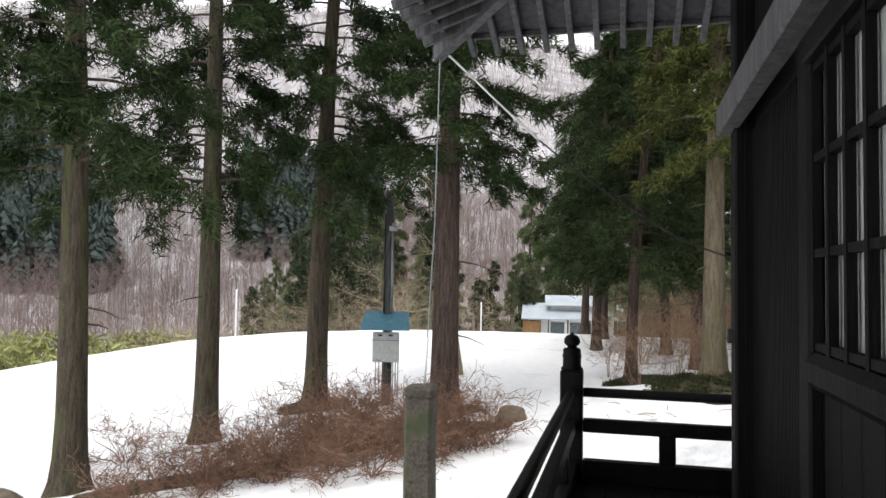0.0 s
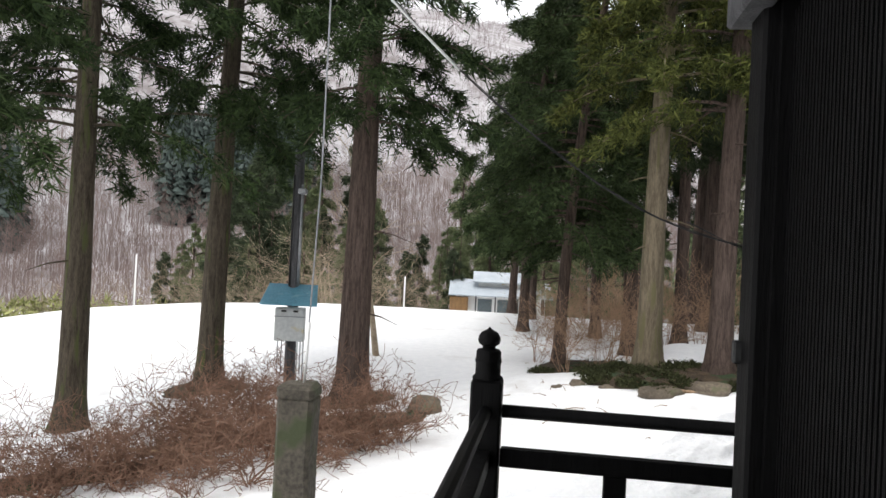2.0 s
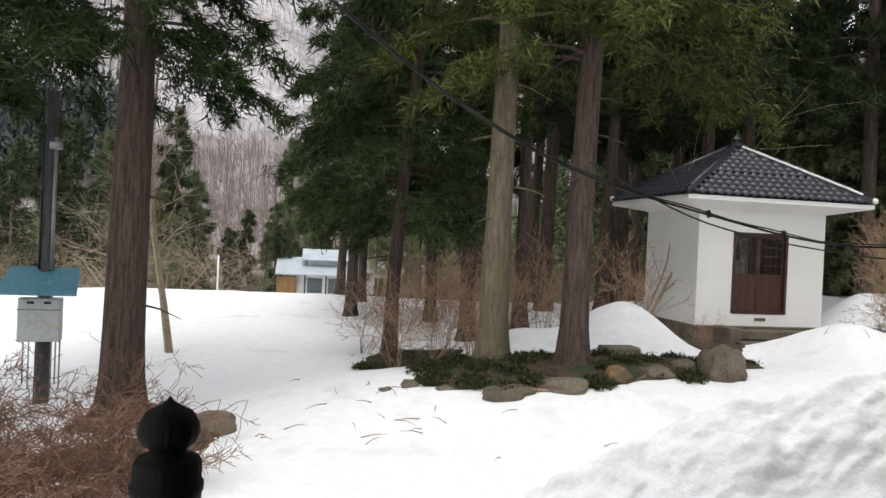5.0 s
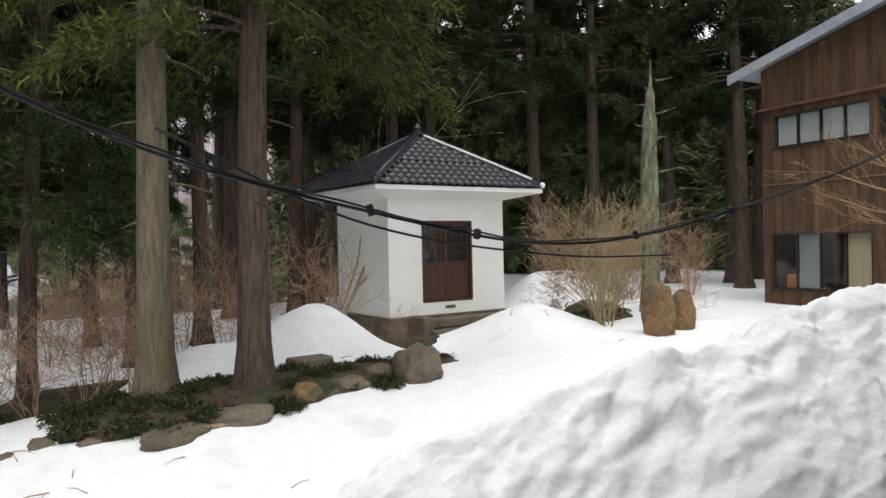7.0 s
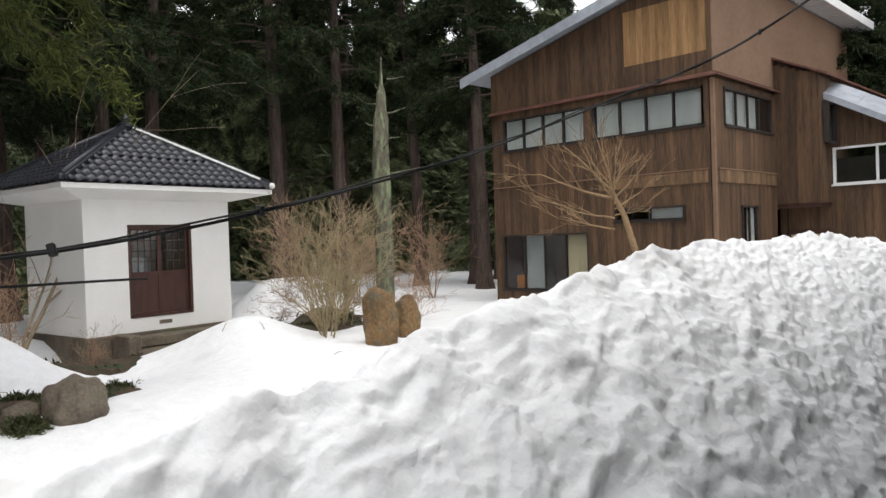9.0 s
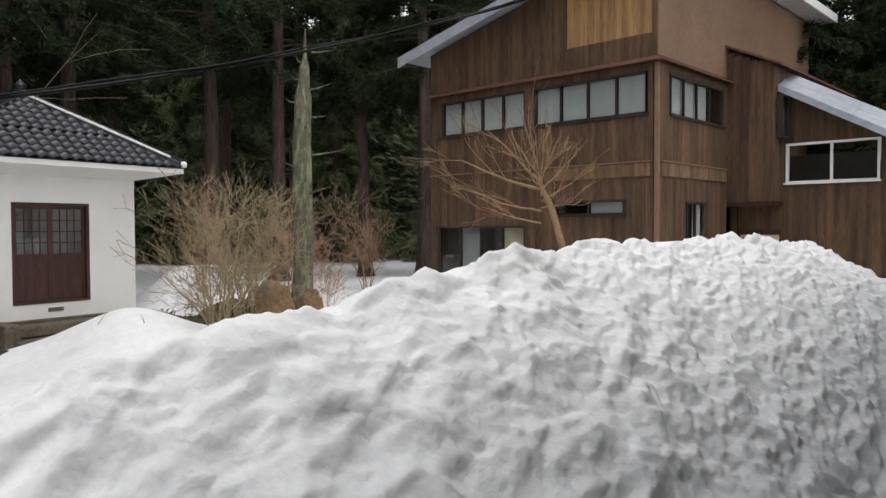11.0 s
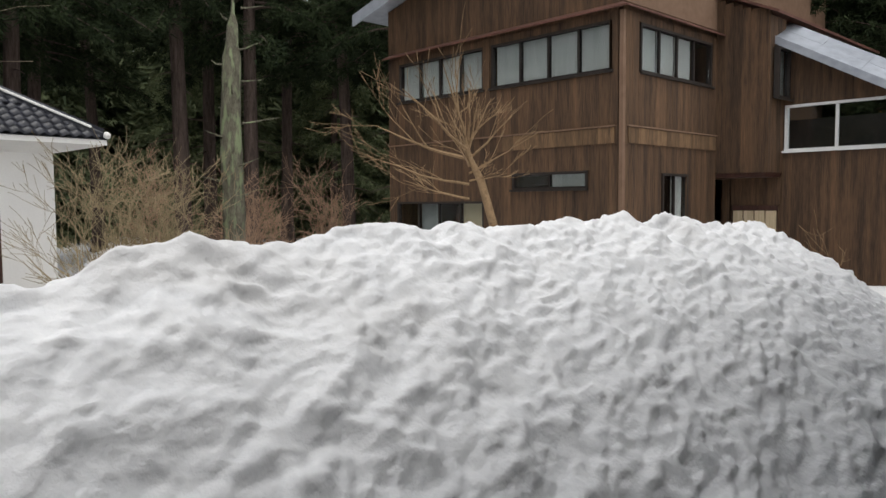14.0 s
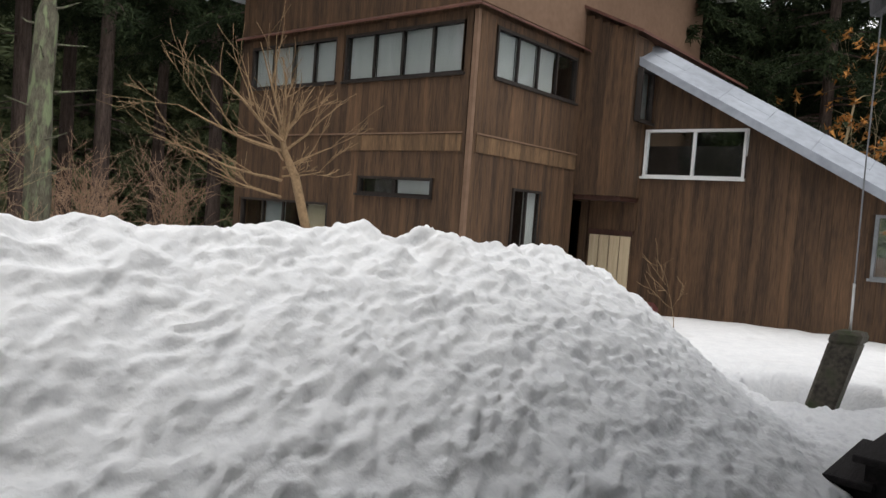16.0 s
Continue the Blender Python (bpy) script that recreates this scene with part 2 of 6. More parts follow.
def box(bm, x0, x1, y0, y1, z0, z1, bevel=0.0, m=None):
    """Adds a box, with its edges cut back by bevel."""
    mm = Matrix.LocRotScale(((x0 + x1) / 2, (y0 + y1) / 2, (z0 + z1) / 2), None, (x1 - x0, y1 - y0, z1 - z0))
    r = bmesh.ops.create_cube(bm, size=1, matrix=(m @ mm) if m else mm)
    if bevel:
        es = {e for v in r["verts"] for e in v.link_edges}
        bmesh.ops.bevel(bm, geom=list(es), offset=bevel, segments=1, affect="EDGES")
    return bm


def boxm(*a, **k):
    return box(bmesh.new(), *a, **k)


def lathe(bm, profile, seg=20, m=Matrix()):
    """Adds a turned body: profile is a list of (radius, z)."""
    rings = []
    for r, z in profile:
        rings.append([bm.verts.new(m @ Vector((r * math.cos(2 * math.pi * i / seg), r * math.sin(2 * math.pi * i / seg), z))) for i in range(seg)])
    for a, b in zip(rings, rings[1:]):
        for i in range(seg):
            bm.faces.new((a[i], a[(i + 1) % seg], b[(i + 1) % seg], b[i]))
    bm.faces.new(rings[0][::-1])
    bm.faces.new(rings[-1])
    return bm


def tube_data(paths, sides=5):
    """Verts and faces of tapered tubes: each path is a list of (point, radius)."""
    vs, fs = [], []
    for p in paths:
        base = len(vs)
        for i, (q, r) in enumerate(p):
            a = p[max(0, i - 1)][0]
            b = p[min(len(p) - 1, i + 1)][0]
            d = (Vector(b) - Vector(a)).normalized()
            u = d.orthogonal().normalized() if abs(d.z) > 0.9 else d.cross(Vector((0, 0, 1))).normalized()
            w = d.cross(u)
            for k in range(sides):
                t = 2 * math.pi * k / sides
                vs.append(Vector(q) + u * (r * math.cos(t)) + w * (r * math.sin(t)))
        for i in range(len(p) - 1):
            for k in range(sides):
                k2 = (k + 1) % sides
                fs.append((base + i * sides + k, base + i * sides + k2, base + (i + 1) * sides + k2, base + (i + 1) * sides + k))
        fs.append(tuple(base + k for k in range(sides))[::-1])
        e = base + (len(p) - 1) * sides
        fs.append(tuple(e + k for k in range(sides)))
    return vs, fs


def smooth01(a, b, x):
    t = np.clip((x - a) / (b - a), 0, 1)
    return t * t * (3 - 2 * t)


def fbm(x, y, size, seed=0.0, octaves=3):
    """Smooth noise over arrays, about -1 to 1."""
    out, amp, tot = np.zeros_like(x, dtype=float), 1.0, 0.0
    f = 1.0 / size
    for o in range(octaves):
        xi, yi = np.floor(x * f + seed * 7.3 + o * 11.7), np.floor(y * f + seed * 3.1 + o * 5.9)
        xf, yf = x * f + seed * 7.3 + o * 11.7 - xi, y * f + seed * 3.1 + o * 5.9 - yi

        def h(a, b):
            v = np.sin(a * 127.1 + b * 311.7 + seed * 17.0) * 43758.5453
            return (v - np.floor(v)) * 2 - 1
        u, v = xf * xf * (3 - 2 * xf), yf * yf * (3 - 2 * yf)
        out += amp * ((h(xi, yi) * (1 - u) + h(xi + 1, yi) * u) * (1 - v) + (h(xi, yi + 1) * (1 - u) + h(xi + 1, yi + 1) * u) * v)
        tot += amp
        amp *= 0.5
        f *= 2.03
    return out / tot


# ---- the lie of the land ----
def ridge_top(x):
    """Height of the crest of the snow shed by the temple roof."""
    return np.interp(x, [-6.0, -1.5, 0.5, 2.2, 3.7, 5.5, 6.4, 7.2, 8.2, 9.7, 11.1, 12.1, 13.1, 14.0, 14.5, 15.3, 16.0, 17.0, 18.2],
                     [-3.5, -0.95, -0.35, 0.5, 0.9, 1.25, 1.33, 1.45, 1.51, 1.56, 1.575, 1.53, 1.46, 1.25, 1.07, 0.73, 0.46, 0.05, -0.4])


def land(x, y):
    """Height of the snow."""
    x, y = np.asarray(x, float), np.asarray(y, float)
    h = -0.85 + 0.0 * x
    h = h - 0.95 * np.clip((-0.6 - x) / 8, 0, 1) * (1 - smooth01(13, 26, y))          # lower ground by the cedars
    h = h + 0.45 * smooth01(16, 28, y) * (1 - smooth01(2, 8, x))                # the field swells towards its far edge
    edge = np.hypot(x + 2, y) - 28.5 + 7 * smooth01(-7, -24, x)
    h = h - 8.0 * smooth01(0, 30, edge) * (1 - smooth01(0, 14, x - 0.25 * (y - 28)))
    h = h + 0.7 * smooth01(2.0, 9.0, x) * smooth01(9, 14, y)                    # yard by the storehouse and the house
    h = h + 0.62 * np.exp(-((x - 2.6) ** 2 / 9.0 + (y - 15.2) ** 2 / 4.0))      # garden mound under two trees
    h = h + 0.5 * np.exp(-((x - 8.9) ** 2 / 0.9 + (y - 17.6) ** 2 / 1.6))      # heap before the storehouse
    h = h + 1.1 * np.exp(-((x - 4.6) ** 2 / 1.3 + (y - 18.3) ** 2 / 1.2)) - 0.25 * np.exp(-((x - 7.0) ** 2 / 1.6 + (y - 17.6) ** 2 / 1.6)) + 0.6 * np.exp(-((x - 2.6) ** 2 / 0.9 + (y - 18.4) ** 2 / 1.5))       # drift under the trees
    h = h + 0.95 * np.exp(-(((x - 12.3) / 1.3) ** 4 + ((y - 21.4) / 1.2) ** 2))      # heap beside the storehouse
    h = h + (0.85 * smooth01(11.5, 14.5, x) + 0.12 * smooth01(14.5, 16.0, x)) * (1 - smooth01(9, 14, y))
    h = h - 0.72 * np.exp(-(((x - 8.1) / 2.3) ** 4 + ((y - 20.75) / 1.4) ** 4))     # bare ground at the foot of the storehouse
    top = ridge_top(x)
    crest = 8.85 + 0.12 * np.sin(x * 0.9) - 0.12 * smooth01(10.5, 13.8, x)
    d = y - crest
    near = top + d * (0.96 - 0.3 * smooth01(7.5, 12.5, x))
    back = top - 0.6 * d
    rid = np.where(d < 0, near, back) + (-0.02 - 0.15 * np.abs(fbm(x + 0.35 * d, x * 0, 0.52, 8, 2))) * np.exp(-(d / 0.45) ** 2)
    k = 0.18
    hh = np.clip(0.5 + 0.5 * (rid - h) / k, 0, 1)
    w = h * (1 - hh) + rid * hh + k * hh * (1 - hh)
    heap = smooth01(-0.1, 0.4, w - h) * smooth01(0.3, 2.2, x)
    coarse = smooth01(4.0, 11.0, x)
    w = w + (1 - heap) * (0.05 * fbm(x, y, 3.0, 3) + 0.012 * fbm(x, y, 0.5, 4) + 0.06 * np.abs(fbm(x, y, 0.55, 33, 2)) * smooth01(12.0, 8.5, y) * smooth01(-3.0, -0.5, x))
    w = w - 0.75 * np.exp(-(((x - 15.95) ** 2 + (y - 7.3) ** 2) / 0.34) ** 4)         # melted round the post
    inside = smooth01(0.35, -0.1, np.maximum(np.maximum(-0.5 - x, x - 14.3), y - 6.1))
    return w * (1 - inside) - 1.0 * inside


def lumps(x, y):
    """Small clods and pits on the shed snow, measured square to its slope."""
    h = land(x, y)
    heap = smooth01(6.15, 6.6, y) * smooth01(11.5, 9.6, y) * smooth01(-0.6, 1.0, x) * smooth01(17.5, 15.5, x) * smooth01(-0.75, -0.2, h)
    coarse = smooth01(4.0, 11.0, x)
    t = y * 1.9
    wx, wt = x + 0.05 * fbm(x, t, 0.3, 9, 1), t + 0.05 * fbm(x, t, 0.3, 19, 1)
    cups = 0.03 - 0.1 * np.abs(fbm(wx, wt, 0.55, 2, 2)) + 0.06 * fbm(wx * 0.95, wt, 0.22, 12, 4) - 0.04 * smooth01(0.2, 0.4, fbm(wx, wt, 1.1, 15, 3))
    clods = 0.038 * fbm(wx, wt, 0.085, 5, 2) - 0.025 * np.abs(fbm(wx + 3.3, wt, 0.3, 6, 3)) - 0.03 * smooth01(0.45, 0.7, fbm(wx, wt, 0.16, 25, 2))
    return heap * ((1.0 - 0.6 * coarse) * cups + 0.02 * fbm(x, t, 0.8, 1, 2) + (0.25 + 0.6 * coarse) * (0.5 + 0.5 * smooth01(6.4, 7.6, y)) * clods)


def ground_z(x, y):
    return float(land(np.array([x]), np.array([y]))[0])


def graded(lo, a, b, hi, step, grow=1.12):
    mid = list(np.arange(a, b, step))
    up, s, v = [], step, b
    while v < hi:
        up.append(v)
        s *= grow
        v += s
    dn, s, v = [], step, a - step
    while v > lo:
        dn.append(v)
        s *= grow
        v -= s
    return np.array(dn[::-1] + mid + up)


def grid_mesh(name, X, Y, Z, material):
    m, n = X.shape
    co = np.stack([X, Y, Z], -1).reshape(-1, 3)
    i = np.arange(n * m).reshape(m, n)
    f = np.stack([i[:-1, :-1], i[:-1, 1:], i[1:, 1:], i[1:, :-1]], -1).reshape(-1, 4)
    me = bpy.data.meshes.new(name)
    me.vertices.add(len(co))
    me.vertices.foreach_set("co", co.ravel())
    me.loops.add(f.size)
    me.loops.foreach_set("vertex_index", f.ravel())
    me.polygons.add(len(f))
    me.polygons.foreach_set("loop_start", np.arange(0, f.size, 4))
    me.update()
    me.validate()
    me.materials.append(material)
    me.shade_smooth()
    return new(name, me)


def tri_mesh(name, co, material, parent=None):
    """Loose triangles: co is an array of n x 3 x 3."""
    n = len(co)
    me = bpy.data.meshes.new(name)
    me.vertices.add(n * 3)
    me.vertices.foreach_set("co", np.asarray(co, np.float32).ravel())
    me.loops.add(n * 3)
    me.loops.foreach_set("vertex_index", np.arange(n * 3))
    me.polygons.add(n)
    me.polygons.foreach_set("loop_start", np.arange(0, n * 3, 3))
    me.update()
    me.materials.append(material)
    ob = new(name, me)
    if parent:
        ob.parent = parent
    return ob


GX, GY = np.meshgrid(graded(-420, 0.8, 15.6, 420, 0.019, 1.05), graded(-300, 6.4, 9.2, 620, 0.0145, 1.04))
GZ, LUMP = land(GX, GY), lumps(GX, GY)
SX, SY = land(GX + 0.1, GY) - land(GX - 0.1, GY), land(GX, GY + 0.1) - land(GX, GY - 0.1)
SL = np.sqrt(0.04 + SX ** 2 + SY ** 2)
ground = grid_mesh("ground", GX - LUMP * SX / SL, GY - LUMP * SY / SL, GZ + LUMP * 0.2 / SL, SNOW)
tagged(ground, "settled white snow with a lumpy ridge shed from the roof", "snow", kind="structure")


# ---- mountains ----
def mountain_z(ang, r):
    """Height of the far slopes by bearing (radians to the left of +y) and distance."""
    top = 118 + 26 * np.sin(ang * 2.3 + 0.6) + 16 * fbm(ang * 40, ang * 0, 9, 12)
    rise = smooth01(95, 400, r) ** 0.9
    return -12 + top * rise + 7 * fbm(r * np.sin(ang), r * np.cos(ang), 70, 13) * smooth01(100, 180, r)


MA, MR = np.meshgrid(np.linspace(radians(-120), radians(110), 240), np.linspace(85, 620, 110))
mountain = grid_mesh("mountain", -MR * np.sin(MA), MR * np.cos(MA), mountain_z(MA, MR), MOUNTAINSNOW)
tagged(mountain, "snowy mountainside under bare winter woodland", "mountain", kind="structure")

rng = np.random.default_rng(4)


def bare_wood(n, a0, a1, r0, r1, keep, tall=12.0):
    """Standing bare trees on the slope: a trunk and some forked twigs each, as narrow blades."""
    a = rng.uniform(radians(a0), radians(a1), n)
    r = np.sqrt(rng.uniform(r0 ** 2, r1 ** 2, n))
    ok = keep(a, r)
    a, r = a[ok], r[ok]
    base = np.stack([-r * np.sin(a), r * np.cos(a), mountain_z(a, r) - 0.3], 1)
    side = np.stack([np.cos(a), np.sin(a), 0 * a], 1)
    hgt = rng.uniform(tall * 0.6, tall * 1.1, len(a))
    out = []
    up = np.array([0, 0, 1.0])
    lean = rng.normal(0, 0.08, len(a))[:, None]
    tip = base + hgt[:, None] * (up + side * lean)
    w = 0.05 * side
    out.append(np.stack([base - w, base + w, tip], 1))
    for k in range(7):
        f = rng.uniform(0.3, 0.85, len(a))[:, None]
        o = base + (tip - base) * f
        ln = hgt[:, None] * rng.uniform(0.18, 0.42, len(a))[:, None] * (1.1 - f)
        sg = rng.choice([-1, 1], len(a))[:, None]
        d = side * sg * rng.uniform(0.35, 0.9, len(a))[:, None] + up
        out.append(np.stack([o - 0.035 * up, o + 0.05 * up, o + d * ln * 1.6], 1))
    return np.concatenate(out)


def slope_mask(a, r):
    return fbm(a * 60, r / 9, 5, 21) > -0.35


tagged(tri_mesh("bare_woodland", bare_wood(34000, -35, 75, 125, 430, slope_mask, 5.2), FARTWIG), "grey bare deciduous trees covering the snowy slope", "woodland", kind="stuff")
tagged(tri_mesh("brown_thicket", bare_wood(9500, -10, 70, 100, 185, lambda a, r: r > 0, 9.0), FARBROWN), "reddish brown bare thicket at the foot of the slope", "woodland", kind="stuff")


def blades(centres, heads, size, g, per=4, width=0.16, spread=0.75, droop=0.25):
    """Sprays of narrow needle blades at each centre."""
    n = len(centres)
    out = []
    for k in range(per):
        d = heads + g.normal(0, spread, (n, 3))
        d[:, 2] -= droop
        d /= np.linalg.norm(d, axis=1)[:, None] + 1e-6
        ln = size * g.uniform(0.6, 1.25, (n, 1))
        sd = np.cross(d, g.normal(0, 1, (n, 3)))
        sd /= np.linalg.norm(sd, axis=1)[:, None] + 1e-6
        o = centres + g.normal(0, 0.25, (n, 3)) * size
        out.append(np.stack([o - sd * ln * width * 0.5, o + sd * ln * width * 0.5, o + d * ln], 1))
    return np.concatenate(out)


def conifer_tris(h, spread, tiers, blades, seed, low=0.06, wide=1.0):
    """A small conifer crown: tiers of drooping jagged blades round a stem."""
    g = np.random.default_rng(seed)
    out = []
    for i in range(tiers):
        f = i / (tiers - 1)
        z = h * (low + (0.97 - low) * f)
        R = spread * (1 - f) ** 0.8 * g.uniform(0.85, 1.1) + 0.05 * spread
        n = max(5, int(blades * (1 - 0.7 * f)))
        t = g.uniform(0, 2 * np.pi, n)
        rr = R * g.uniform(0.55, 1.08, n)
        dz = g.uniform(-0.06, 0.05, n) * h
        wd = rr * g.uniform(0.22, 0.42, n) * wide
        c, s = np.cos(t), np.sin(t)
        root = np.stack([0.12 * rr * c, 0.12 * rr * s, z + dz + 0.05 * h], 1)
        tip = np.stack([rr * c, rr * s, z + dz - 0.035 * h], 1)
        mid = root * 0.35 + tip * 0.65 + np.stack([0 * c, 0 * c, 0.02 * h + 0 * c], 1)
        nrm = np.stack([-s, c, 0 * c], 1) * wd[:, None]
        drop = np.array([0, 0, -0.03 * h])
        out += [np.stack([root, mid + nrm + drop, tip], 1), np.stack([root, tip, mid - nrm + drop], 1),
                np.stack([mid, mid + nrm * 1.5 + drop * 1.6, tip], 1)]
    return np.concatenate(out)


def on_slope(tris, a, r, n_seed):
    g = np.random.default_rng(n_seed)
    out = []
    for ai, ri in zip(a, r):
        k, t = g.uniform(0.75, 1.25), g.uniform(0, 6.28)
        c, s = math.cos(t) * k, math.sin(t) * k
        q = tris.copy()
        x, y = q[..., 0] * c - q[..., 1] * s, q[..., 0] * s + q[..., 1] * c
        q[..., 0], q[..., 1], q[..., 2] = x - ri * math.sin(ai), y + ri * math.cos(ai), q[..., 2] * k + max(ground_z(-ri * math.sin(ai), ri * math.cos(ai)), float(mountain_z(np.array([ai]), np.array([ri]))[0])) - 0.5
        out.append(q)
    return np.concatenate(out)


far_fir = conifer_tris(15, 2.8, 13, 13, 5)


def patch(n, a0, a1, r0, r1, seed):
    g = np.random.default_rng(seed)
    return np.radians(g.uniform(a0, a1, n)), g.uniform(r0, r1, n)


a, r = patch(700, 37, 62, 145, 215, 1)
b, q = patch(230, 19, 29.5, 158, 190, 2)
keep = (r - 140) < (a - radians(37)) * 700
tagged(tri_mesh("cedar_plantation", on_slope(far_fir, np.r_[a[keep], b], np.r_[r[keep], q], 3), HAZEFIR), "dark blue-green cedar plantation on the slope", "woodland", kind="stuff")
a, r = patch(420, -80, -9, 44, 150, 6)
b, q = patch(90, -62, -28, 46, 78, 16)
a, r = np.r_[a, b], np.r_[r, q]


def spray_fir(h, spread, n, seed):
    """A conifer of many small drooping sprays in whorls."""
    q = np.random.default_rng(seed)
    f = q.uniform(0.03, 1, n) ** 0.85
    tier = np.round(f * 17) / 17 * 0.6 + f * 0.4
    t = q.uniform(0, 2 * np.pi, n)
    rr = spread * (1 - f) ** 0.85 * q.uniform(0.25, 1.0, n) ** 0.5 * (0.8 + 0.2 * np.sin(t * 5 + tier * 40))
    c = np.stack([rr * np.cos(t), rr * np.sin(t), h * tier - 0.16 * rr], 1)
    return blades(c, np.stack([np.cos(t), np.sin(t), 0 * t - 0.25], 1), 0.55, q, 3, 0.24, 0.45, 0.15)


fine_fir = spray_fir(15, 2.9, 1500, 8)
close = r < 80
hill = np.concatenate([on_slope(far_fir, a[~close], r[~close], 7), on_slope(fine_fir, a[close], r[close], 8)])
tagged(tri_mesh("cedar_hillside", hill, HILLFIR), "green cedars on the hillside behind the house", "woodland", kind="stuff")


# ---- trees ----
def branch_paths(seed, start, heading, length, radius, levels, kids=4, spread=0.7, lift=0.0, wander=0.18, steps=5, flat=1.0):
    """Paths of a bare branching: each is a list of (point, radius)."""
    g = random.Random(seed)
    out = []

    def grow(p, d, ln, rad, lv):
        pts = [(p.copy(), rad)]
        q, dd = p.copy(), d.normalized()
        nst = steps if lv > 1 else 3
        for i in range(nst):
            dd = (dd + Vector((g.gauss(0, wander), g.gauss(0, wander), g.gauss(0, wander) * flat + lift))).normalized()
            q = q + dd * (ln / nst)
            pts.append((q.copy(), max(0.0034, rad * (1 - 0.75 * (i + 1) / nst))))
        out.append(pts)
        if lv > 0:
            for k in range(kids + (1 if g.random() < 0.5 else 0)):
                j = g.randint(1, nst)
                side = Vector((g.gauss(0, 1), g.gauss(0, 1), g.gauss(0, 0.7) * flat + 0.15)).normalized()
                grow(pts[j][0], (dd * (1 - spread) + side * spread), ln * g.uniform(0.45, 0.72), pts[j][1] * 0.62, lv - 1)
    grow(Vector(start), Vector(heading), length, radius, levels)
    return out


def cedar(name, height, r, crown_from, reach, seed, bark, leaf, limbs=70, twigs=20, size=0.26, dense=5, droop=0.35, snags=6, sides=5):
    """A tall cedar: buttressed tapering trunk, limbs, and a ragged hanging crown of needle sprays."""
    g = np.random.default_rng(seed)
    tree = empty(name)
    seg, vs, fs = 16, [], []
    zs = [-0.5, 0, 0.25, 0.6, 1.2, 2.4, 4, 6, 8, 10, 12, 14, height]
    bend = g.normal(0, 0.05, 2)
    for z in zs:
        f = max(z, 0) / height
        rad = r * (1 - 0.85 * f) + r * 0.55 * math.exp(-max(z, 0) / 0.28)
        for k in range(seg):
            t = 2 * math.pi * k / seg
            flute = 1 + 0.07 * math.sin(5 * t + seed) * math.exp(-max(z, 0) / 1.2) + 0.025 * math.sin(9 * t + z)
            vs.append((rad * flute * math.cos(t) + bend[0] * z * f, rad * flute * math.sin(t) + bend[1] * z * f, z))
    for i in range(len(zs) - 1):
        for k in range(seg):
            fs.append((i * seg + k, i * seg + (k + 1) % seg, (i + 1) * seg + (k + 1) % seg, (i + 1) * seg + k))
    raw("trunk", vs, fs, bark, tree, smooth=True)
    paths, cs, hs = [], [], []
    for i in range(limbs):
        f = (i + g.uniform(0, 1)) / limbs
        z = crown_from + (height - crown_from) * f ** 1.15
        t = g.uniform(0, 2 * math.pi)
        ln = reach * (1 - f) ** 0.75 * g.uniform(0.55, 1.1) + 0.25
        out = np.array([math.cos(t), math.sin(t), 0])
        start = np.array([bend[0] * z * z / height, bend[1] * z * z / height, z])
        pts = []
        for s in np.linspace(0, 1, 7):
            pts.append(start + out * ln * s + np.array([0, 0, ln * (0.12 * s - (0.3 + 0.15 * (1 - f)) * s * s)]))
        pts = np.array(pts)
        paths.append([(Vector(p), max(0.008, 0.034 * (1 - 0.85 * k / 6) * (1 - 0.5 * f))) for k, p in enumerate(pts)])
        s = g.uniform(0.18, 1.0, twigs) ** 0.8
        on = np.array([[np.interp(v, np.linspace(0, 1, 7), pts[:, c]) for c in range(3)] for v in s])
        side = np.array([-out[1], out[0], 0])
        wide = g.normal(0, 1, twigs) * 0.26 * ln * (1.15 - s)
        for k in range(dense):
            u = g.uniform(0.1, 1.0, twigs)
            c = on + side * (wide * u)[:, None] + out * (np.abs(wide) * u * 0.5)[:, None]
            c[:, 2] += g.uniform(-droop, 0.08, twigs) * u - 0.1 * np.abs(wide) * u
            cs.append(c)
            hs.append(out * 0.6 + side * np.sign(wide)[:, None] * 0.5 + np.array([0, 0, -0.25]))
    for i in range(snags):
        z = g.uniform(1.6, crown_from)
        t = g.uniform(0, 2 * math.pi)
        ln = g.uniform(0.12, 0.9)
        rr = r * (1 - 0.8 * z / height)
        out = Vector((math.cos(t), math.sin(t), -0.15))
        p = Vector((0, 0, z)) + out * rr * 0.8
        paths.append([(p, 0.02), (p + out * ln * 0.5, 0.013), (p + out * ln + Vector((0, 0, -0.1 * ln)), 0.004)])
    lv, lf = tube_data(paths, sides)
    raw("limb_mass", lv, lf, bark, tree)["kind"] = "stuff"
    tri_mesh("crown", blades(np.concatenate(cs), np.concatenate(hs), size, g), leaf, tree)
    return tree


def set_tree(src, x, y, turn, k=1.0, label="", group="cedars", sink=0.05):
    m = pose(x, y, ground_z(x, y) - sink, 0, 0, turn) @ Matrix.Diagonal((k, k, k, 1))
    ob = copy_thing(src, m)
    ob.scale = (k, k, k)
    return tagged(ob, label, "tree", group)


def plant(ob, x, y, turn=0.0, sink=0.05):
    ob.matrix_world = pose(x, y, ground_z(x, y) - sink, 0, 0, turn)
    return ob


